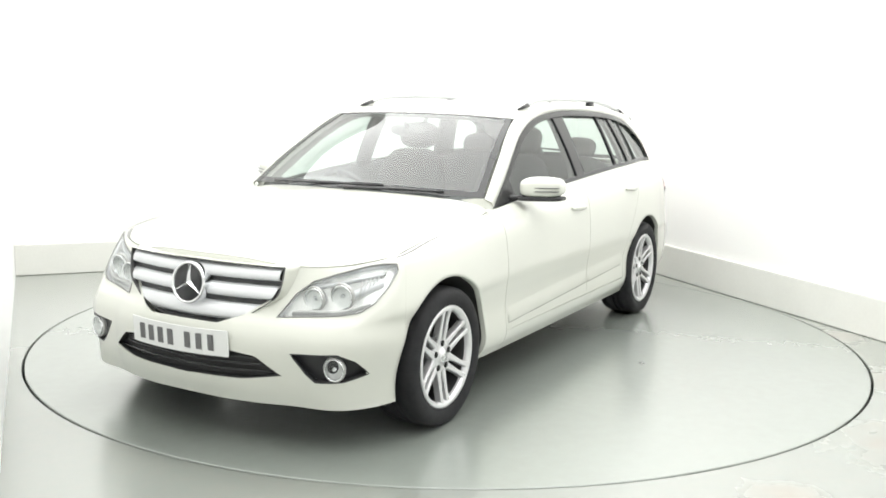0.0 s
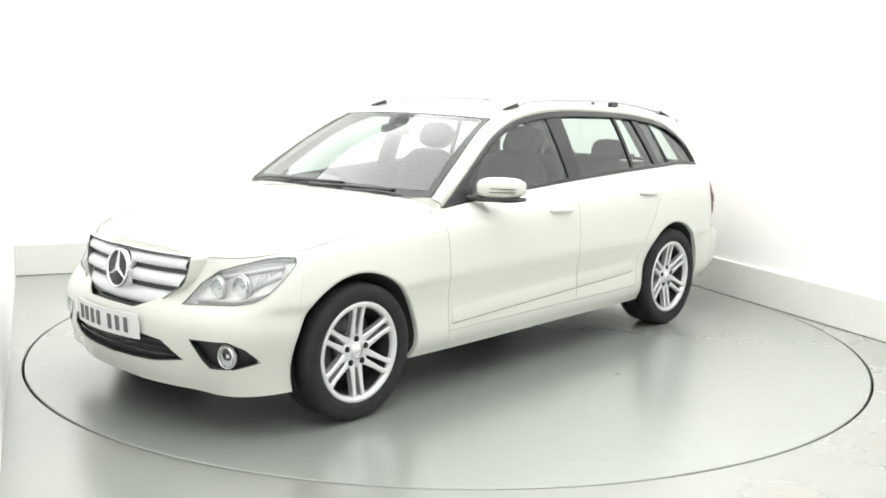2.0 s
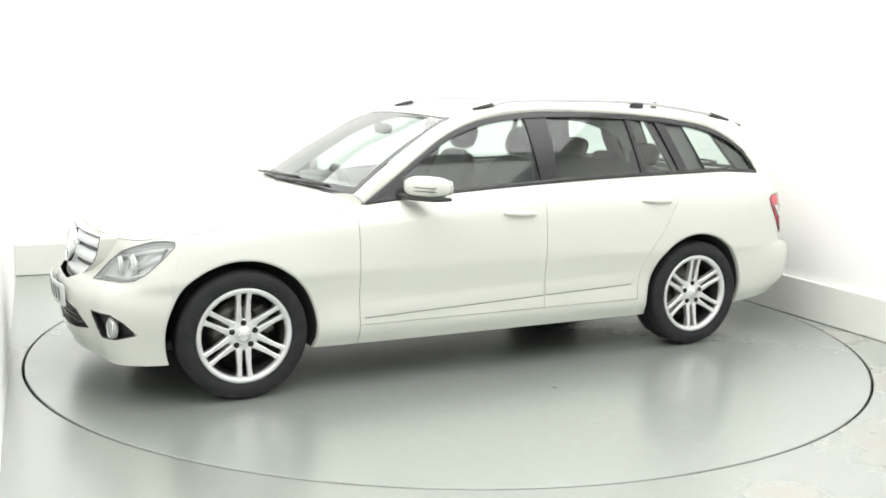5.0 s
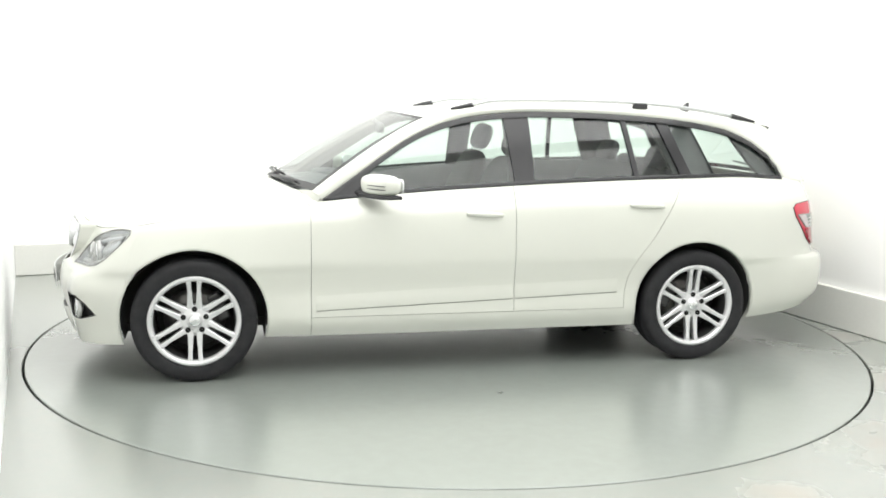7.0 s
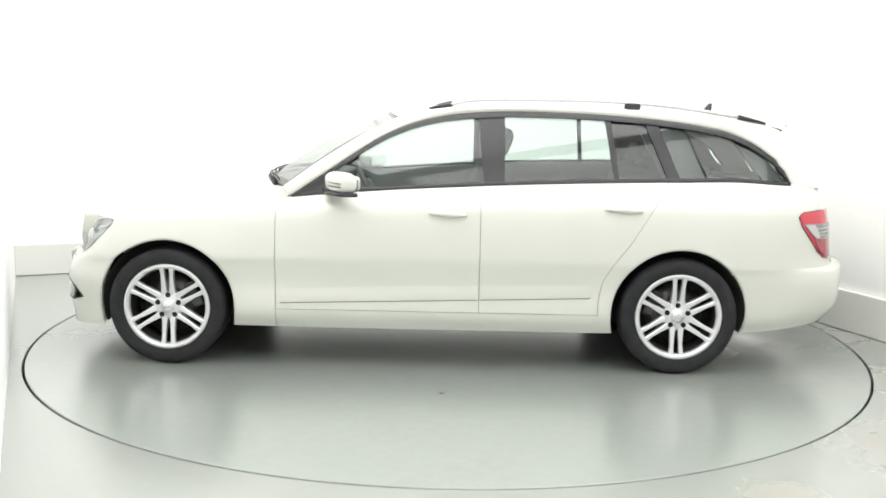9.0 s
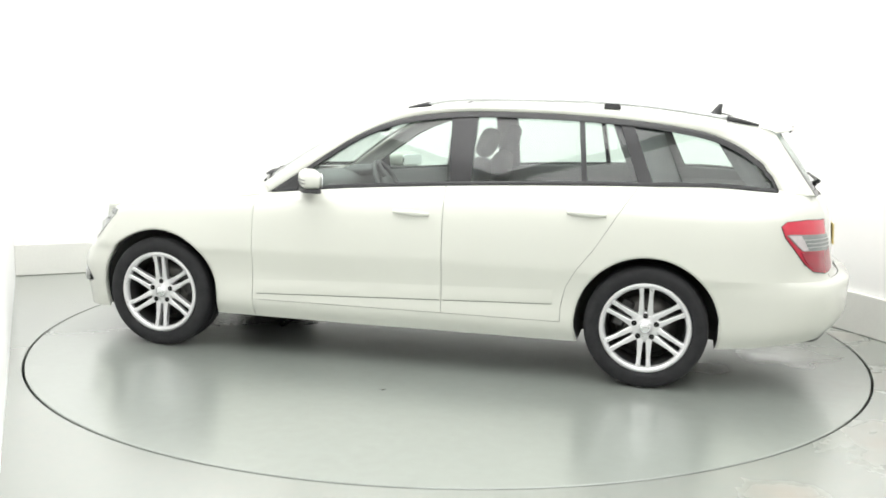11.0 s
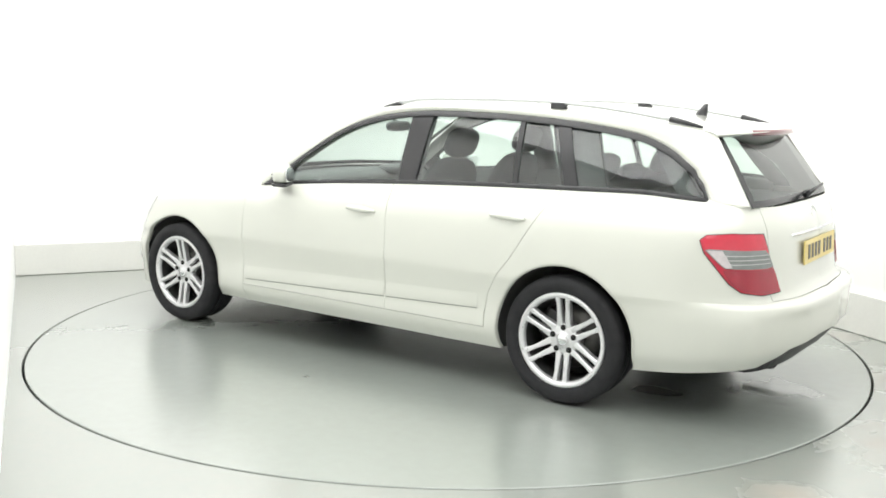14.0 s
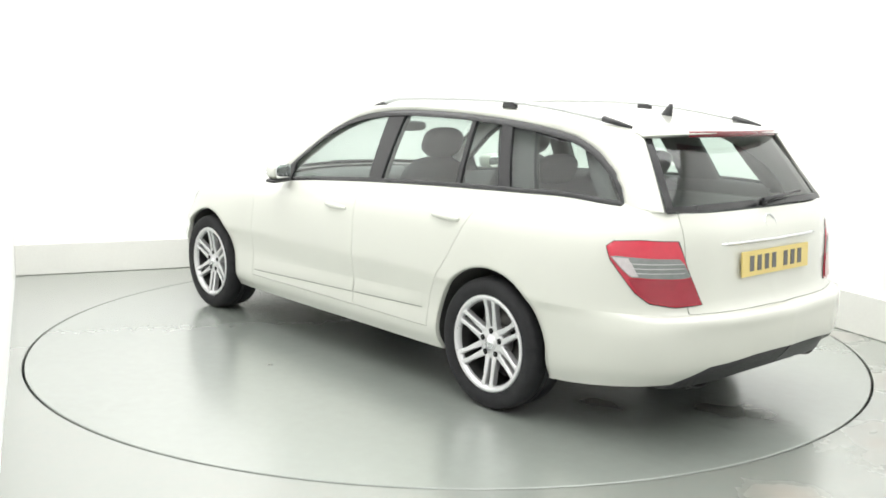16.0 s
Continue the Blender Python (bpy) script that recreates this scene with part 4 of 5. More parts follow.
def build_wheels(car):
    tyre_v, tyre_f = lathe([(.232, -.10), (.245, -.112), (.285, -.116), (.305, -.108), (.314, -.092), (.317, -.06), (.317, -.022), (.311, -.020), (.311, -.014), (.317, -.012),
                            (.317, .012), (.311, .014), (.311, .020), (.317, .022), (.317, .06), (.314, .092), (.305, .108), (.285, .116), (.262, .114), (.246, .110), (.236, .104), (.230, .095)], 72)
    rim_v, rim_f = lathe([(.232, .094), (.2345, .102), (.229, .108), (.218, .107), (.210, .101), (.205, .090), (.204, .078)], 72)
    barrel_v, barrel_f = lathe([(.204, .080), (.200, .05), (.193, -.09), (.231, -.10)], 72)
    disc_v, disc_f = lathe([(.06, -.01), (.155, -.01), (.158, -.02), (.155, -.03), (.06, -.03)], 48)
    back_v, back_f = lathe([(.02, -.05), (.198, -.055), (.198, -.085), (.02, -.08)], 48)
    hub_v, hub_f = lathe([(.001, .088), (.028, .088), (.033, .083), (.034, .078), (.050, .078), (.074, .076), (.082, .064), (.074, .0), (.03, -.02)], 48)
    # one spoke: a tapered bar that leans in to the hub
    sv, sections = [], [(.045, .074, .0210, .0220), (.085, .081, .0145, .0222), (.16, .092, .0105, .0235), (.192, .099, .0115, .0255), (.210, .102, .0150, .0275)]
    for r, y, w, off in sections:
        for dx, dy in ((-w, -.034), (-w, -.004), (-w * .6, 0), (w * .6, 0), (w, -.004), (w, -.034)):
            sv.append((r, y + dy, dx + off))
    sf = grid_faces(len(sections), 6) + [(5, 4, 3, 2, 1, 0)]
    meshes = {
        "tyre": raw("tyre", tyre_v, tyre_f, M_RUBBER), "rim": raw("rim", rim_v, rim_f, M_ALLOY), "rim_barrel": raw("rim_barrel", barrel_v, barrel_f, M_DARKMETAL), "brake_disc": raw("brake_disc", disc_v, disc_f, M_DISCBRAKE),
        "backing_plate": raw("backing_plate", back_v, back_f, M_UNDER), "hub": raw("hub", hub_v, hub_f, M_ALLOY),
        "spoke": raw("spoke", sv, sf, M_ALLOY, False),
        "spoke_other": raw("spoke", [(x, y, -z) for x, y, z in sv], [tuple(reversed(q)) for q in sf], M_ALLOY, False),
    }
    bv, bf = lathe([(.001, .0805), (.0140, .0805), (.0150, .070), (.0150, .06)], 12)
    meshes["wheel_bolt"] = raw("wheel_bolt", bv, bf, M_GAP)
    bm = box_bm((.07, .05, .15), (0, 0, 0), .012)
    cal = bpy.data.meshes.new("caliper")
    bm.to_mesh(cal)
    bm.free()
    cal.materials.append(M_DARKMETAL)
    meshes["caliper"] = cal
    kv, kf = lathe([(.001, .0905), (.026, .0905), (.027, .088)], 32)
    meshes["centre_cap"] = raw("centre_cap", kv, kf, M_CHROME)
    for x in (HUB_X, -HUB_X):
        for sign in (1, -1):
            wheel = new("wheel")
            hung(wheel, car, "six twin-spoke silver alloy wheel with a black tyre")
            wheel.matrix_basis = pose(x, sign * .780, HUB_Z, 0, 0, 0 if sign > 0 else 180)
            for name in ("tyre", "rim", "rim_barrel", "brake_disc", "backing_plate", "hub", "centre_cap"):
                hung(new(name, meshes[name]), wheel)
            cp = hung(new("caliper", meshes["caliper"]), wheel)
            cp.matrix_basis = pose((-.12 if x > 0 else .12) * sign, -.02, .05, 0, 25 if x > 0 else -25, 0)
            for k in range(6):
                for name in ("spoke", "spoke_other"):
                    sp = hung(new("spoke", meshes[name]), wheel)
                    sp.matrix_basis = pose(0, 0, 0, 0, 30 + 60 * k, 0)
            for k in range(5):
                a = radians(90 + 72 * k)
                bo = hung(new("wheel_bolt", meshes["wheel_bolt"]), wheel)
                bo.matrix_basis = pose(.059 * math.cos(a), 0, .059 * math.sin(a))

# ---------------------------------------------------------------- the car's fittings


def grille_x(y, z):
    return 2.138 - .35 * y * y - .20 * (z - .62)


def grille_half(z):
    return float(np.interp(z, [.515, .525, .56, .64, .70, .765], [.10, .185, .29, .405, .418, .422]))


def build_grille(car):
    grille = new("grille")
    hung(grille, car, "silver three-louvre radiator grille with a round badge")
    n = 25
    v = []
    for z in np.linspace(.517, .765, 14):
        h = grille_half(z)
        v += [(grille_x(y, z) - .028, y, z) for y in np.linspace(-h, h, n)]
    part_mesh("grille_backing", v, grid_faces(14, n), M_BLACK, grille, thick=0.004)
    for lo, hi, name in ((.700, .760, "louvre"), (.622, .682, "louvre"), (.528, .602, "louvre")):
        v = []
        for i in range(n):
            u = -1 + 2 * i / (n - 1)
            for dz, dx in ((0, -.025), (.006, -.006), (.014, .002), ((hi - lo) * .55, .001), (hi - lo - .006, -.010), (hi - lo, -.022)):
                z = lo + dz
                y = u * (grille_half(z) - .012)
                v.append((grille_x(y, z) + dx, y, z))
        part_mesh(name, v, grid_faces(n, 6), M_LOUVRE, grille, thick=0.004)
    outline = [(grille_half(z), z) for z in np.linspace(.519, .763, 12)]
    ring = [(y, z) for y, z in outline] + [(-y, z) for y, z in reversed(outline)]
    dense = []
    for k in range(len(ring)):
        (a, b), (c, d) = ring[k], ring[(k + 1) % len(ring)]
        m = max(1, int(math.hypot(c - a, d - b) / .03))
        dense += [(a + (c - a) * i / m, b + (d - b) * i / m) for i in range(m)]
    v, wall = [], []
    for y, z in dense:
        k = 1 + .007 / max(math.hypot(y, z - .64), .05)
        yo, zo = y * k, .64 + (z - .64) * k
        g = grille_x(y, z)
        wall += [(g - .09, yo + math.copysign(.012, y), zo), (g - .02, yo + math.copysign(.003, y), zo), (g, yo, zo)]
        v += [(g, yo, zo), (g + .003, yo * .6 + y * .4, zo * .6 + z * .4), (g + .002, y, z), (g - .03, y, z)]
    part_mesh("surround", v, grid_faces(len(dense), 4, wrap=True), M_DARKMETAL, grille)
    part_mesh("surround_side", wall, grid_faces(len(dense), 3, wrap=True), M_PAINT, grille)
    # badge: dark disc, bright ring, three bars
    cx, cz, r = 2.143, .668, .089
    turn = Matrix.Translation((cx, 0, cz)) @ pose(0, 0, 0, 0, -9, 0) @ pose(0, 0, 0, 0, 0, -90)
    for name, prof, mat in (("badge_disc", [(.001, .006), (r - .006, .006), (r - .004, -.03)], M_BLACK), ("badge_ring", [(r - .011, .004), (r - .009, .013), (r - .002, .014), (r + .002, .006), (r + .001, -.035)], M_CHROME)):
        bv, bf = lathe(prof, 48)
        ob = part_mesh(name, [turn @ Vector(p) for p in bv], bf, mat, grille)
    for k in range(3):
        a = radians(90 + 120 * k)
        c, s = math.cos(a), math.sin(a)
        prof = [(0.0, .013, .020), (.03, .0075, .017), (r - .008, .003, .013)]
        bv = []
        for d, w, h in prof:
            for e, y in ((-w, .005), (0, h), (w, .005)):
                bv.append(turn @ Vector((c * d - s * e, y, s * d + c * e)))
        part_mesh("badge_bar", bv, grid_faces(3, 3), M_CHROME, grille, smooth=False)


def lamp_pod(parent, name, centre, aim, radius, depth, mat, label=""):
    """A round lamp: bowl, bezel and a domed lens."""
    turn = Vector(aim).to_track_quat("Y", "Z").to_matrix().to_4x4()
    m = Matrix.Translation(centre) @ turn
    bowl = [(.001, -depth)] + [(radius * math.sin(a), -depth * math.cos(a)) for a in np.linspace(.25, 1.5, 7)]
    v, f = lathe(bowl, 32)
    pod = part_mesh(name, [m @ Vector(p) for p in v], f, mat, parent, label)
    v, f = lathe([(radius * .97, -.004), (radius, .006), (radius * 1.10, .004), (radius * 1.12, -.012)], 32)
    part_mesh("bezel", [m @ Vector(p) for p in v], f, M_CHROME, pod)
    v, f = lathe([(radius * 1.12, -.010), (radius * 1.15, .000), (radius * 1.24, -.006), (radius * 1.25, -.02)], 32)
    part_mesh("bezel_edge", [m @ Vector(p) for p in v], f, M_LAMPGREY, pod)
    v, f = lathe([(.001, .012)] + [(radius * .96 * math.sin(a), .012 * math.cos(a) - .001) for a in np.linspace(.3, 1.57, 6)], 32)
    ln = part_mesh("lens", [m @ Vector(p) for p in v], f, M_LENS, pod)
    ln.visible_shadow = False
    v, f = lathe([(.001, -.01), (radius * .22, -.012), (radius * .24, -.03), (radius * .1, -depth)], 20)
    part_mesh("bulb", [m @ Vector(p) for p in v], f, M_CHROME, pod)
    return pod


def side_aim(s, z):
    a, b = skin(s, z, 0.02), skin(s, z)
    return (a - b) / np.linalg.norm(a - b)


def build_lamps(car, tailgate):
    for sign in (1, -1):
        m3 = np.array((1, sign, 1))
        # headlamp
        v, f = mirror_part(*patch_on_skin(HEADLAMP, -.030, 30, 12), sign)
        hl = part_mesh("headlamp", v, f, M_REFLECTOR, car, "clear-lens silver headlamp", outward=True)
        v, f = mirror_part(*patch_on_skin(HEADLAMP, .003, 30, 12), sign)
        ln = part_mesh("lens", v, f, M_LENS, hl, outward=True)
        ln.visible_shadow = False
        v, f = mirror_part(*rim_on_skin(HEADLAMP, .0045, .003, dense=4), sign)
        part_mesh("lamp_seal", v, f, M_JOINT, hl)
        # wall of the lamp well
        v = []
        dense = []
        for k in range(len(HEADLAMP)):
            (a, b), (c, d) = HEADLAMP[k], HEADLAMP[(k + 1) % len(HEADLAMP)]
            dense += [(a + (c - a) * i / 5, b + (d - b) * i / 5) for i in range(5)]
        for s, z in dense:
            v += [skin(s, z, 0.0) * m3, skin(s, z, -.031) * m3]
        part_mesh("lamp_well", v, grid_faces(len(dense), 2, wrap=True), M_LOUVRE, hl)
        for s, z, r in ((.665, .650, .047), (.53, .635, .043)):
            c, aim = skin(s, z, -.012) * m3, np.array((.93, .30 * sign, -.05))
            lamp_pod(hl, "projector" if s > .6 else "reflector_bowl", c, aim, r, .045, M_REFLECTOR)
        v = []
        for i in range(14):
            s = .72 + .20 * i / 13
            z = .66 + .055 * i / 13
            for dz, o in ((-.02, -.032), (-.018, -.014), (.018, -.016), (.02, -.032)):
                v.append(skin(s, z + dz, o) * m3)
        part_mesh("indicator", v, grid_faces(14, 4), M_LOUVRE, hl)
        for k in range(7):
            s = .775 + .026 * k
            lo, hi = .640 + .016 * k, .722 + .0055 * k
            v, f = tube([skin(s - .006, lo, -.020) * m3, skin(s, (lo + hi) / 2, -.013) * m3, skin(s + .004, hi, -.020) * m3], .0028, 6)
            part_mesh("optic_rib", v, f, M_LAMPGREY, hl)
        low = [(.46 + .38 * i / 13, float(np.interp(.46 + .38 * i / 13, [.46, .68, .84], [.580, .590, .625]))) for i in range(14)]
        v = []
        for s, z in low:
            for dz, o in ((-.006, -.031), (0, -.010), (.010, -.010), (.014, -.031)):
                v.append(skin(s, z + dz, o) * m3)
        part_mesh("lower_trim", v, grid_faces(14, 4), M_LAMPGREY, hl)
        # brow line
        v = []
        for i in range(14):
            s = .50 + .42 * i / 13
            z = float(np.interp(s, [.5, .72, .92], [.683, .722, .747]))
            for dz, o in ((-.012, -.031), (-.010, -.014), (.004, -.014), (.008, -.031)):
                v.append(skin(s, z + dz, o) * m3)
        part_mesh("brow", v, grid_faces(14, 4), M_LOUVRE, hl)
        # fog lamp
        v, f = mirror_part(*patch_on_skin(FOG_BAY, -.03, 20, 8), sign)
        bay = part_mesh("fog_lamp_bay", v, f, M_BLACK, car, "black plastic fog lamp bay", outward=True)
        v, f = mirror_part(*rim_on_skin(FOG_BAY, .006, .001, dense=4), sign)
        part_mesh("bay_edge", v, f, M_BLACK, bay)
        opening_wall(FOG_BAY, .034, sign, bay)
        lamp_pod(bay, "fog_lamp", skin(.69, .366, -.004) * m3, np.array((.88, .47 * sign, .02)), .043, .035, M_REFLECTOR, "round clear fog lamp")
        # tail lamp
        v, f = mirror_part(*patch_on_skin(TAIL, lambda g, h: .004 + .006 * math.sin(math.pi * g) * math.sin(math.pi * h), 30, 14), sign)
        tl = part_mesh("tail_lamp", v, f, M_RED, car, "red tail lamp with a smoked middle band", thick=0.01, outward=True)
        band = [(4.812, .822), (4.84, .826), (5.13, .818), (5.166, .742), (5.13, .735), (4.905, .742)]
        v, f = mirror_part(*patch_on_skin(band, .0125, 18, 6), sign)
        part_mesh("smoked_band", v, f, M_SMOKE, tl, thick=0.006, outward=True)
        for k in range(3):
            z = .760 + .0190 * k
            pts = [skin(s, z, .0195) * m3 for s in np.linspace(4.935 - .055 * (z - .75) / .07, 5.135, 12)]
            v, f = tube(pts, .0016, 6)
            part_mesh("optic_rib", v, f, M_LAMPGREY, tl)
        low = [(4.90, .733), (4.93, .738), (5.135, .731), (5.172, .738), (5.206, .628), (5.10, .623), (4.995, .641), (4.94, .678)]
        v, f = mirror_part(*patch_on_skin(low, .0115, 18, 6), sign)
        part_mesh("lower_band", v, f, M_LOWRED, tl, thick=0.003, outward=True)
        clear = [(4.822, .820), (4.90, .820), (4.945, .745), (4.908, .745)]
        v, f = mirror_part(*patch_on_skin(clear, .0145, 10, 6), sign)
        part_mesh("clear_band", v, f, M_CLEAR, tl, thick=0.003, outward=True)
        v, f = mirror_part(*rim_on_skin(TAIL, .0075, .003, dense=4), sign)
        part_mesh("lamp_seal", v, f, M_TRIM, tl)


def opening_wall(poly, depth, sign, parent):
    """The dark inner wall of an opening in the skin."""
    v, n = [], 0
    for k in range(len(poly)):
        (a, b), (c, d) = poly[k], poly[(k + 1) % len(poly)]
        for i in range(6):
            s, z = a + (c - a) * i / 6, b + (d - b) * i / 6
            m3 = np.array((1, sign * (-1 if s < 0 else 1), 1))
            v += [skin(abs(s), z, -.001) * m3, skin(abs(s), z, -depth) * m3]
            n += 1
    part_mesh("opening_wall", v, grid_faces(n, 2, wrap=True), M_BLACK, parent)


def plate(name, parent, x, z, facing, mat, label, tilt):
    """A number plate with plain bars instead of characters."""
    m = Matrix.Translation((x, 0, z)) @ pose(0, 0, 0, 0, tilt, 0)
    bow = .45 if facing > 0 else 0.0
    v = []
    for y in np.linspace(-.26, .26, 15):
        for dx, dz in ((-.003, -.0555), (.003, -.0555), (.003, .0555), (-.003, .0555)):
            v.append(m @ Vector((dx - bow * y * y, y, dz)))
    f = [(i * 4 + k, i * 4 + (k + 1) % 4, (i + 1) * 4 + (k + 1) % 4, (i + 1) * 4 + k) for i in range(14) for k in range(4)] + [(3, 2, 1, 0), (56, 57, 58, 59)]
    p = part_mesh(name, v, f, mat, parent, label, smooth=False)
    y = -.215
    for k, w in enumerate((.05, .05, .05, .05, 0, .05, .05, .05)):
        if not w:
            y += .035
            continue
        bm = box_bm((.003, .030, .068), (facing * .0042 - bow * (y + .025) ** 2, facing * (y + .025), 0), .0005)
        bmesh.ops.transform(bm, matrix=m, verts=bm.verts[:])
        part("plate_bar", bm, M_INK, p)
        y += .0565
    return p


def build_trim(car, tailgate):
    # lower intake
    v, f = patch_on_skin(INTAKE, -.035, 41, 7)
    intake = part_mesh("lower_intake", v, f, M_BLACK, car, "black lower air intake", outward=True)
    opening_wall(INTAKE, .04, 1, intake)
    for z in (.335, .365, .395):
        pts = []
        h = float(np.interp(z, [.325, .405, .425], [.44, .34, .20]))
        for y in np.linspace(-h, h, 15):
            p = skin(abs(y), z, -.018)
            pts.append((p[0], math.copysign(p[1], y), z))
        v, f = tube(pts, .005, 6)
        part_mesh("slat", v, f, M_TRIM, intake)
    plate("front_number_plate", car, 2.238, .448, 1, M_PLATE_W, "white front number plate with dark bars", 3)
    # tail: diffuser, pipes, plate, grip, badge
    v, f = [], []
    cols = [(5.02, .262, .272), (5.08, .260, .282), (5.15, .262, .317), (5.23, .270, .367), (5.45, .288, .394), (5.655, .296, .400)]
    half = []
    for s in np.linspace(5.03, 5.655, 20):
        lo, hi = np.interp(s, [c[0] for c in cols], [c[1] for c in cols]), np.interp(s, [c[0] for c in cols], [c[2] for c in cols])
        col = [skin(s, hi + .006, -.007), skin(s, hi - .01, -.009), skin(s, (lo + hi) / 2, -.014)]
        low = skin(s, max(lo, low_z(s)), -.018)
        low[2] = lo
        inner = low.copy()
        inner[0] += .12
        half.append(col + [low, inner])
    half = np.array(half)
    v, f = flat(half)
    w, g = flipped(v, f)
    n = len(v)
    diff = part_mesh("diffuser", list(v) + list(w), f + [tuple(i + n for i in q) for q in g], M_BLACK, car, "black plastic rear diffuser", thick=0.006, outward=True)
    for sign in (1, -1):
        bv, bf = lathe([(.036, .09), (.042, .10), (.046, .09), (.046, -.1), (.036, -.1)], 28)
        m = pose(-2.178, sign * .425, .272, 0, 0, 90)
        part_mesh("exhaust_tip", [m @ Vector((x * 1.3, y, z * .66)) for x, y, z in bv], bf, M_BLACK, car, "oval dark metal exhaust tip")
        bv, bf = lathe([(.001, .03), (.037, .03)], 24)
        part_mesh("exhaust_bore", [m @ Vector((x * 1.3, y, z * .66)) for x, y, z in bv], bf, M_GAP, car)
    plate("rear_number_plate", tailgate, -2.328, .772, -1, M_PLATE_Y, "yellow rear number plate with dark bars", 3)
    v = []
    for i in range(25):
        y = -.36 + .72 * i / 24
        x = -skin(S_COLS[-1] - abs(y), .865)[0]
        grow = .008 * min(1, (.36 - abs(y)) / .03 + .3)
        for k in range(8):
            a = 2 * math.pi * k / 8
            v.append((-(x + .004) - .008 * math.cos(a), y, .866 + grow * math.sin(a)))
    f = [(i * 8 + k, i * 8 + (k + 1) % 8, (i + 1) * 8 + (k + 1) % 8, (i + 1) * 8 + k) for i in range(24) for k in range(8)] + [tuple(range(7, -1, -1)), tuple(24 * 8 + k for k in range(8))]
    part_mesh("tailgate_grip", v, f, M_CHROME, tailgate, "chrome tailgate grip strip")
    m = Matrix.Translation((-2.283, 0, .935)) @ pose(0, 0, 0, 0, 20, 0) @ pose(0, 0, 0, 0, 0, 90)
    bv, bf = lathe([(.034, -.004), (.036, .006), (.041, .007), (.043, -.004)], 36)
    badge = part_mesh("badge_ring", [m @ Vector(p) for p in bv], bf, M_CHROME, tailgate)
    # roof rails
    for sign in (1, -1):
        ys = lambda x: sign * float(np.interp(x, [-1.88, -1.3, -.1], [.492, .525, .532]))
        xs = [-.13, -.22, -.36, -.6, -.85, -1.14, -1.4, -1.6, -1.74]
        zs = [1.423, 1.443, 1.453, 1.457, 1.457, 1.449, 1.428, 1.402, 1.381]
        v, f = tube([(x, ys(x), float(hermite(xs[::-1], zs[::-1], x))) for x in np.linspace(-.13, -1.74, 40)], .0135, 10, .8)
        rail = part_mesh("roof_rail", v, f, M_RAIL, car, "silver roof rail with black feet")
        v, f = tube([(-.01, ys(-.1), 1.400), (-.07, ys(-.1), 1.411), (-.14, ys(-.14), 1.424)], [.005, .0105, .0140], 8)
        part_mesh("front_foot", v, f, M_BLACK, rail)
        v, f = tube([(-1.73, ys(-1.73), 1.383), (-1.80, ys(-1.8), 1.369), (-1.89, ys(-1.88), 1.350)], [.0150, .0125, .006], 8)
        part_mesh("rear_foot", v, f, M_BLACK, rail)
        bm = box_bm((.092, .03, .036), (-1.14, ys(-1.14), 1.434), .007, taper=(.9, .8))
        part("middle_foot", bm, M_BLACK, rail)
    # aerial fin
    v = []
    for u, w in ((0, .017), (.5, .012), (1, .004)):
        z = 1.392 + .062 * u
        x0, x1 = -1.645 - .055 * u, -1.715 - .006 * u
        v += [(x0, 0, z), ((x0 * .6 + x1 * .4), w, z), (x1, w * .6, z), (x1, -w * .6, z), ((x0 * .6 + x1 * .4), -w, z)]
        f = [(i * 5 + k, i * 5 + (k + 1) % 5, (i + 1) * 5 + (k + 1) % 5, (i + 1) * 5 + k) for i in range(2) for k in range(5)] + [(10, 11, 12, 13, 14)]
    part_mesh("aerial_fin", v, f, M_BLACK, car, "small dark aerial fin")


def superbox(centre, size, power=4.0, nu=28, nv=14, shape=None):
    """A box with softly rounded corners."""
    v = []
    for i in range(nu):
        a = 2 * math.pi * i / nu
        for j in range(nv):
            b = -math.pi / 2 + math.pi * j / (nv - 1)
            d = Vector((math.cos(a) * math.cos(b), math.sin(a) * math.cos(b), math.sin(b)))
            k = (abs(d.x)**power + abs(d.y)**power + abs(d.z)**power) ** (-1 / power)
            p = d * k
            if shape:
                p = shape(p)
            v.append((centre[0] + p.x * size[0] / 2, centre[1] + p.y * size[1] / 2, centre[2] + p.z * size[2] / 2))
    return v, grid_faces(nu, nv, wrap=True)


def build_door_mirrors(car):
    for sign in (1, -1):
        def swept(points, f):
            """Leans a piece back to its outer end."""
            return [(x - .60 * (abs(y) - .886), y, z) for x, y, z in points], f

        def shape(p):
            k = 1 - .22 * max(p.x, 0) ** 2
            return Vector((p.x, p.y, (p.z * k - .06 * max(p.y * sign, 0) if p.z > 0 else p.z)))
        v, f = swept(*superbox((.442, sign * .893, 1.012), (.118, .188, .108), 3.4, shape=shape))
        mir = part_mesh("door_mirror", v, f, M_PAINT, car, "white door mirror with a black lower shell")
        v, f = swept(*superbox((.442, sign * .890, .952), (.112, .194, .024), 6))
        part_mesh("lower_shell", v, f, M_BLACK, mir)
        v, f = swept(*superbox((.384, sign * .893, 1.008), (.012, .158, .080), 5))
        part_mesh("mirror_glass", v, f, M_CHROME, mir, "silvered mirror glass")
        for z in (1.010, .992):
            v, f = swept(*superbox((.490, sign * .925, z), (.030, .110, .0055), 4))
            part_mesh("indicator", v, f, M_DARKMETAL, mir)
        v, f = tube([(.54, sign * .735, .957), (.52, sign * .77, .957), (.49, sign * .82, .957)], [.026, .022, .018], 10, .6)
        part_mesh("arm", v, f, M_BLACK, mir)


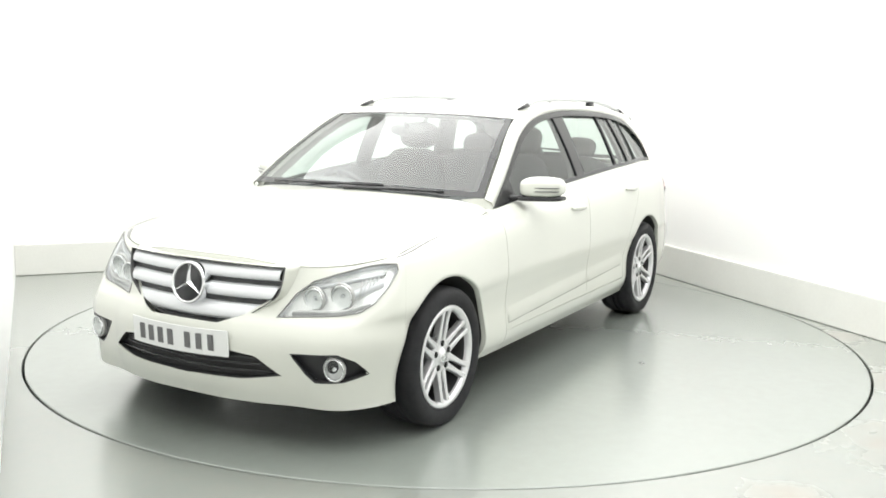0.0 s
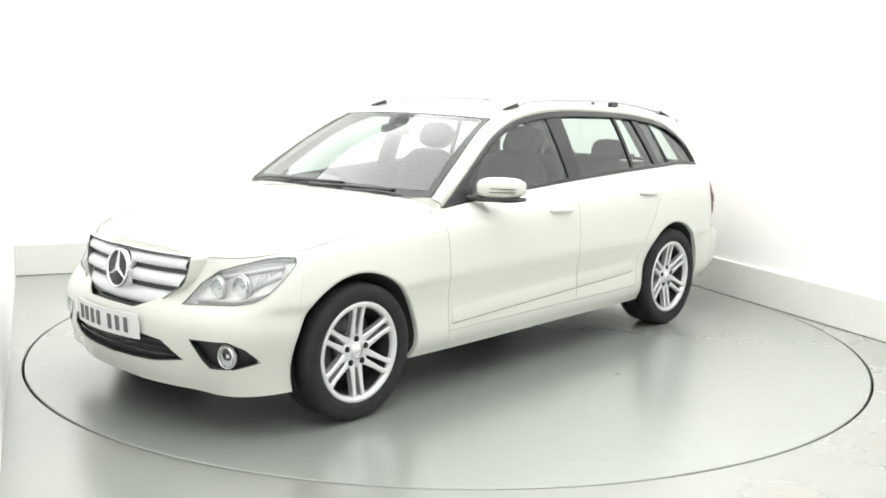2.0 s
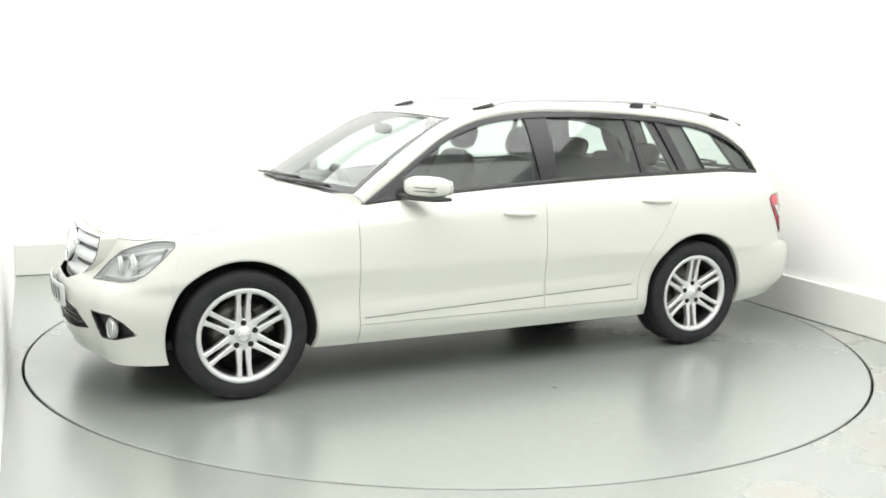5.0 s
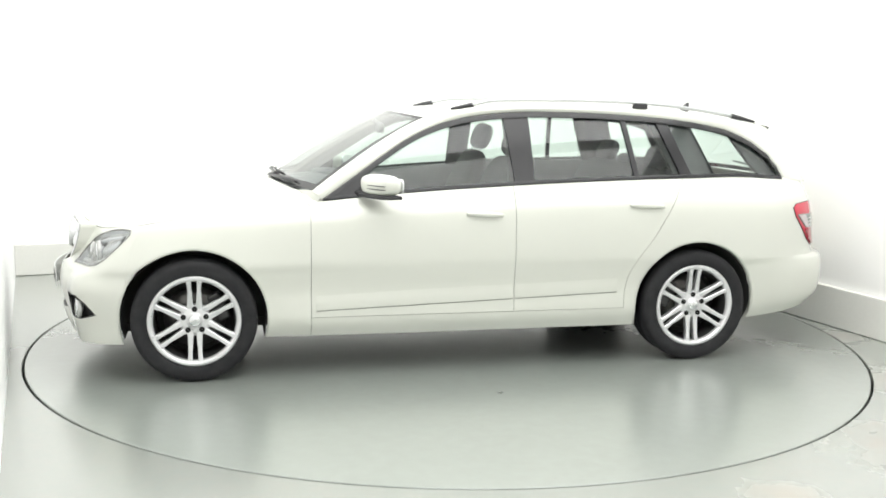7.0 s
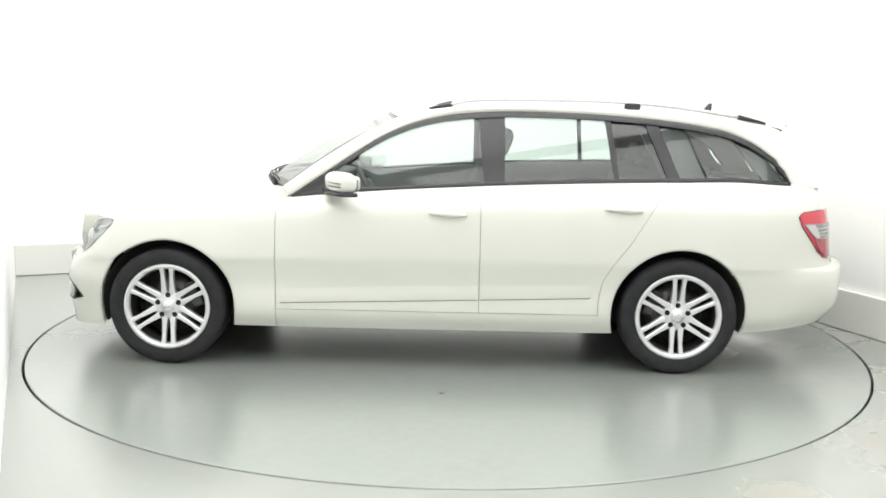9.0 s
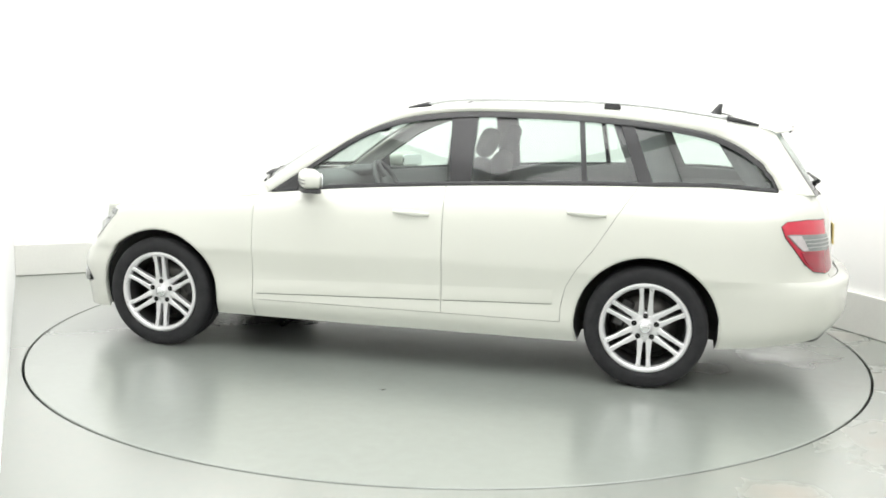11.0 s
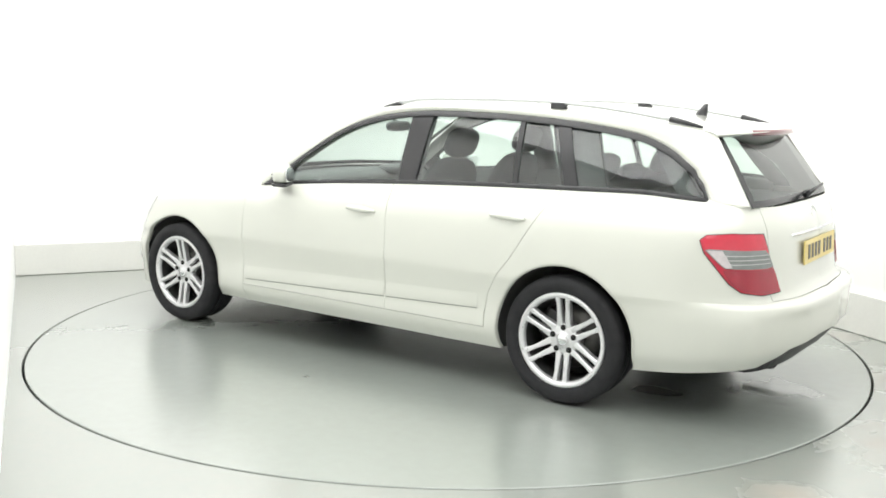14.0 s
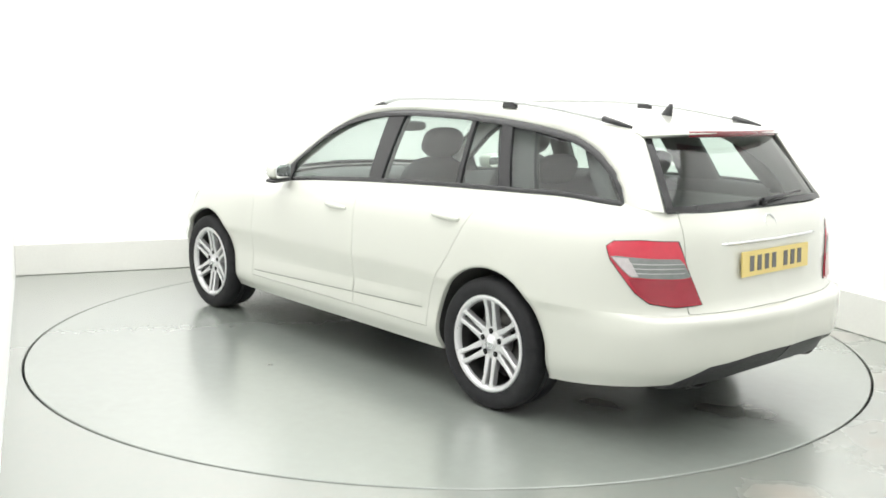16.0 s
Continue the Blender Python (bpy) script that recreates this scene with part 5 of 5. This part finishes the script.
def build_seat(car, y, x=-.185, rear=False):
    seat = new("seat")
    hung(seat, car, "dark cloth car seat with a headrest")
    v, f = superbox((x + .22, y, .50), (.52, .50, .17), 4)
    part_mesh("cushion", v, f, M_SEAT, seat)
    lean = pose(x, y, .52, 0, -20, 0)
    v, f = superbox((0, 0, .31), (.15, .50, .66), 4, shape=lambda p: Vector((p.x * (1 - .2 * p.z), p.y * (1 - .12 * max(p.z, 0)), p.z)))
    part_mesh("backrest", [lean @ Vector(p) for p in v], f, M_SEAT, seat)
    v, f = superbox((.0, 0, .735), (.095, .27, .17), 3)
    part_mesh("headrest", [lean @ Vector(p) for p in v], f, M_SEAT, seat)
    for d in (-.06, .06):
        v, f = tube([lean @ Vector((0, d, .60)), lean @ Vector((0, d, .70))], .006)
        part_mesh("headrest_post", v, f, M_CHROME, seat)


def build_interior(car):
    for y in (.36, -.36):
        build_seat(car, y)
    bench = new("rear_bench")
    hung(bench, car, "dark cloth rear bench with three headrests")
    v, f = superbox((-.86, 0, .52), (.50, 1.26, .17), 6)
    part_mesh("cushion", v, f, M_SEAT, bench)
    lean = pose(-1.10, 0, .54, 0, -22, 0)
    v, f = superbox((0, 0, .27), (.14, 1.28, .58), 8)
    part_mesh("backrest", [lean @ Vector(p) for p in v], f, M_SEAT, bench)
    for y in (.38, 0, -.38):
        v, f = superbox((0, y, .63 if y else .585), (.085, .25, .15 if y else .08), 3)
        part_mesh("headrest", [lean @ Vector(p) for p in v], f, M_SEAT, bench)
    # load cover
    bm = box_bm((.72, 1.16, .02), (-1.72, 0, .965), .006)
    part("load_cover", bm, M_DASH, car, "grey load cover behind the rear bench")
    # dashboard
    rows = [
        [(.60, 0, .74), (.60, .3, .74), (.60, .68, .76)],
        [(.52, 0, .90), (.54, .3, .90), (.56, .70, .89)],
        [(.60, 0, .962), (.61, .3, .962), (.62, .70, .935)],
        [(.80, 0, .965), (.80, .3, .962), (.74, .69, .935)],
        [(1.00, 0, .955), (.96, .3, .950), (.80, .69, .925)],
    ]
    v, f = flat(both_sides(net_surface(rows, 20, 12)))
    part_mesh("dashboard", v, f, M_DASH, car, "dark grey dashboard", thick=0.01)
    v, f = superbox((.58, -.36, .965), (.20, .34, .07), 3)
    part_mesh("instrument_binnacle", v, f, M_DASH, car)
    # steering wheel
    m = pose(.38, -.36, .86, 0, -62, 0)
    ring = [m @ Vector((.185 * math.cos(a), .185 * math.sin(a), 0)) for a in np.linspace(0, 2 * math.pi, 41)]
    v, f = tube(ring, .015, 8)
    sw = part_mesh("steering_wheel", v, f, M_DASH, car, "black steering wheel")
    v, f = superbox((0, 0, 0), (.15, .15, .05), 3)
    part_mesh("boss", [m @ Vector(p) for p in v], f, M_DASH, sw)
    for a in (0, math.pi, -math.pi / 2):
        v, f = tube([m @ Vector((.06 * math.sin(a + math.pi / 2), .06 * math.cos(a + math.pi / 2), 0)), m @ Vector((.18 * math.sin(a + math.pi / 2), .18 * math.cos(a + math.pi / 2), 0))], .018, 8)
        part_mesh("wheel_spoke", v, f, M_DASH, sw)
    # rear-view mirror, sun visors
    v, f = superbox((.30, 0, 1.272), (.035, .24, .065), 3)
    part_mesh("rear_view_mirror", v, f, M_DASH, car, "black rear-view mirror")
    v, f = tube([(.34, 0, 1.318), (.31, 0, 1.29)], .012)
    part_mesh("mirror_stem", v, f, M_DASH, car)
    # inner posts
    for sign in (1, -1):
        for x0, x1, w in ((-.36, -.36, .07), (-1.42, -1.27, .125), (-1.96, -1.74, .055)):
            v = []
            for g in np.linspace(0, 1, 8):
                x = x0 + (x1 - x0) * g
                lo, hi = window_low(x) - .02, window_high(x)
                p = window_point(x, lo + (hi - lo) * g) - np.array((0, .05, 0))
                for dx, dy in ((-w, .03), (-w, 0), (w, 0), (w, .03)):
                    v.append((p + np.array((dx, dy, 0))) * np.array((1, sign, 1)))
            part_mesh("inner_post", v, grid_faces(8, 4), M_DASH, car)
        v = []
        for x in np.linspace(.70, -1.9, 40):
            w = window_point(x, window_low(x))
            v += [(w + np.array((0, -.015, .004))) * np.array((1, sign, 1)), (w + np.array((0, -.07, -.005))) * np.array((1, sign, 1)), (w + np.array((0, -.09, -.30))) * np.array((1, sign, 1))]
        part_mesh("door_lining", v, grid_faces(40, 3), M_DASH, car)

def build_car():
    car = new("estate_car")
    tagged(car, "white estate car with dark windows parked on the turntable", "car")
    tailgate = build_body(car)
    build_bonnet(car)
    build_roof(car)
    build_screens(car, tailgate)
    build_side_windows(car)
    build_wheels(car)
    build_grille(car)
    build_lamps(car, tailgate)
    build_trim(car, tailgate)
    build_door_mirrors(car)
    build_interior(car)
    return car


build_room()
table_ob = build_turntable()
car_ob = build_car()

# heading of the car over time, in degrees
HEADINGS = [(0, 240.9), (.5, 238.39), (1, 234.9), (1.5, 231.38), (2, 227.8), (2.5, 224.28), (3, 220.77), (3.5, 217.3), (4, 213.7), (4.85, 207.88), (5.7, 202.15), (6.5, 196.73),
            (7, 193.33), (7.5, 189.98), (8, 186.6), (8.5, 183.27), (9, 179.88), (9.85, 174.12), (10.7, 168.36), (11.5, 162.93), (12, 159.45), (12.5, 156.0), (13, 152.48), (13.5, 148.99),
            (14, 145.48), (14.5, 142.0), (15, 138.47), (15.5, 134.98), (16, 131.4)]
CAR_OFFSET = Vector((0.137, -0.038, 0.0))


def motions():
    walk(table_ob, [(t, pose(0, 0, 0, 0, 0, a)) for t, a in HEADINGS])
    rows = []
    for t, a in HEADINGS:
        p = pose(0, 0, 0, 0, 0, a) @ CAR_OFFSET
        rows.append((t, pose(p.x, p.y, 0.0, 0, 0, a)))
    walk(car_ob, rows)


motions()
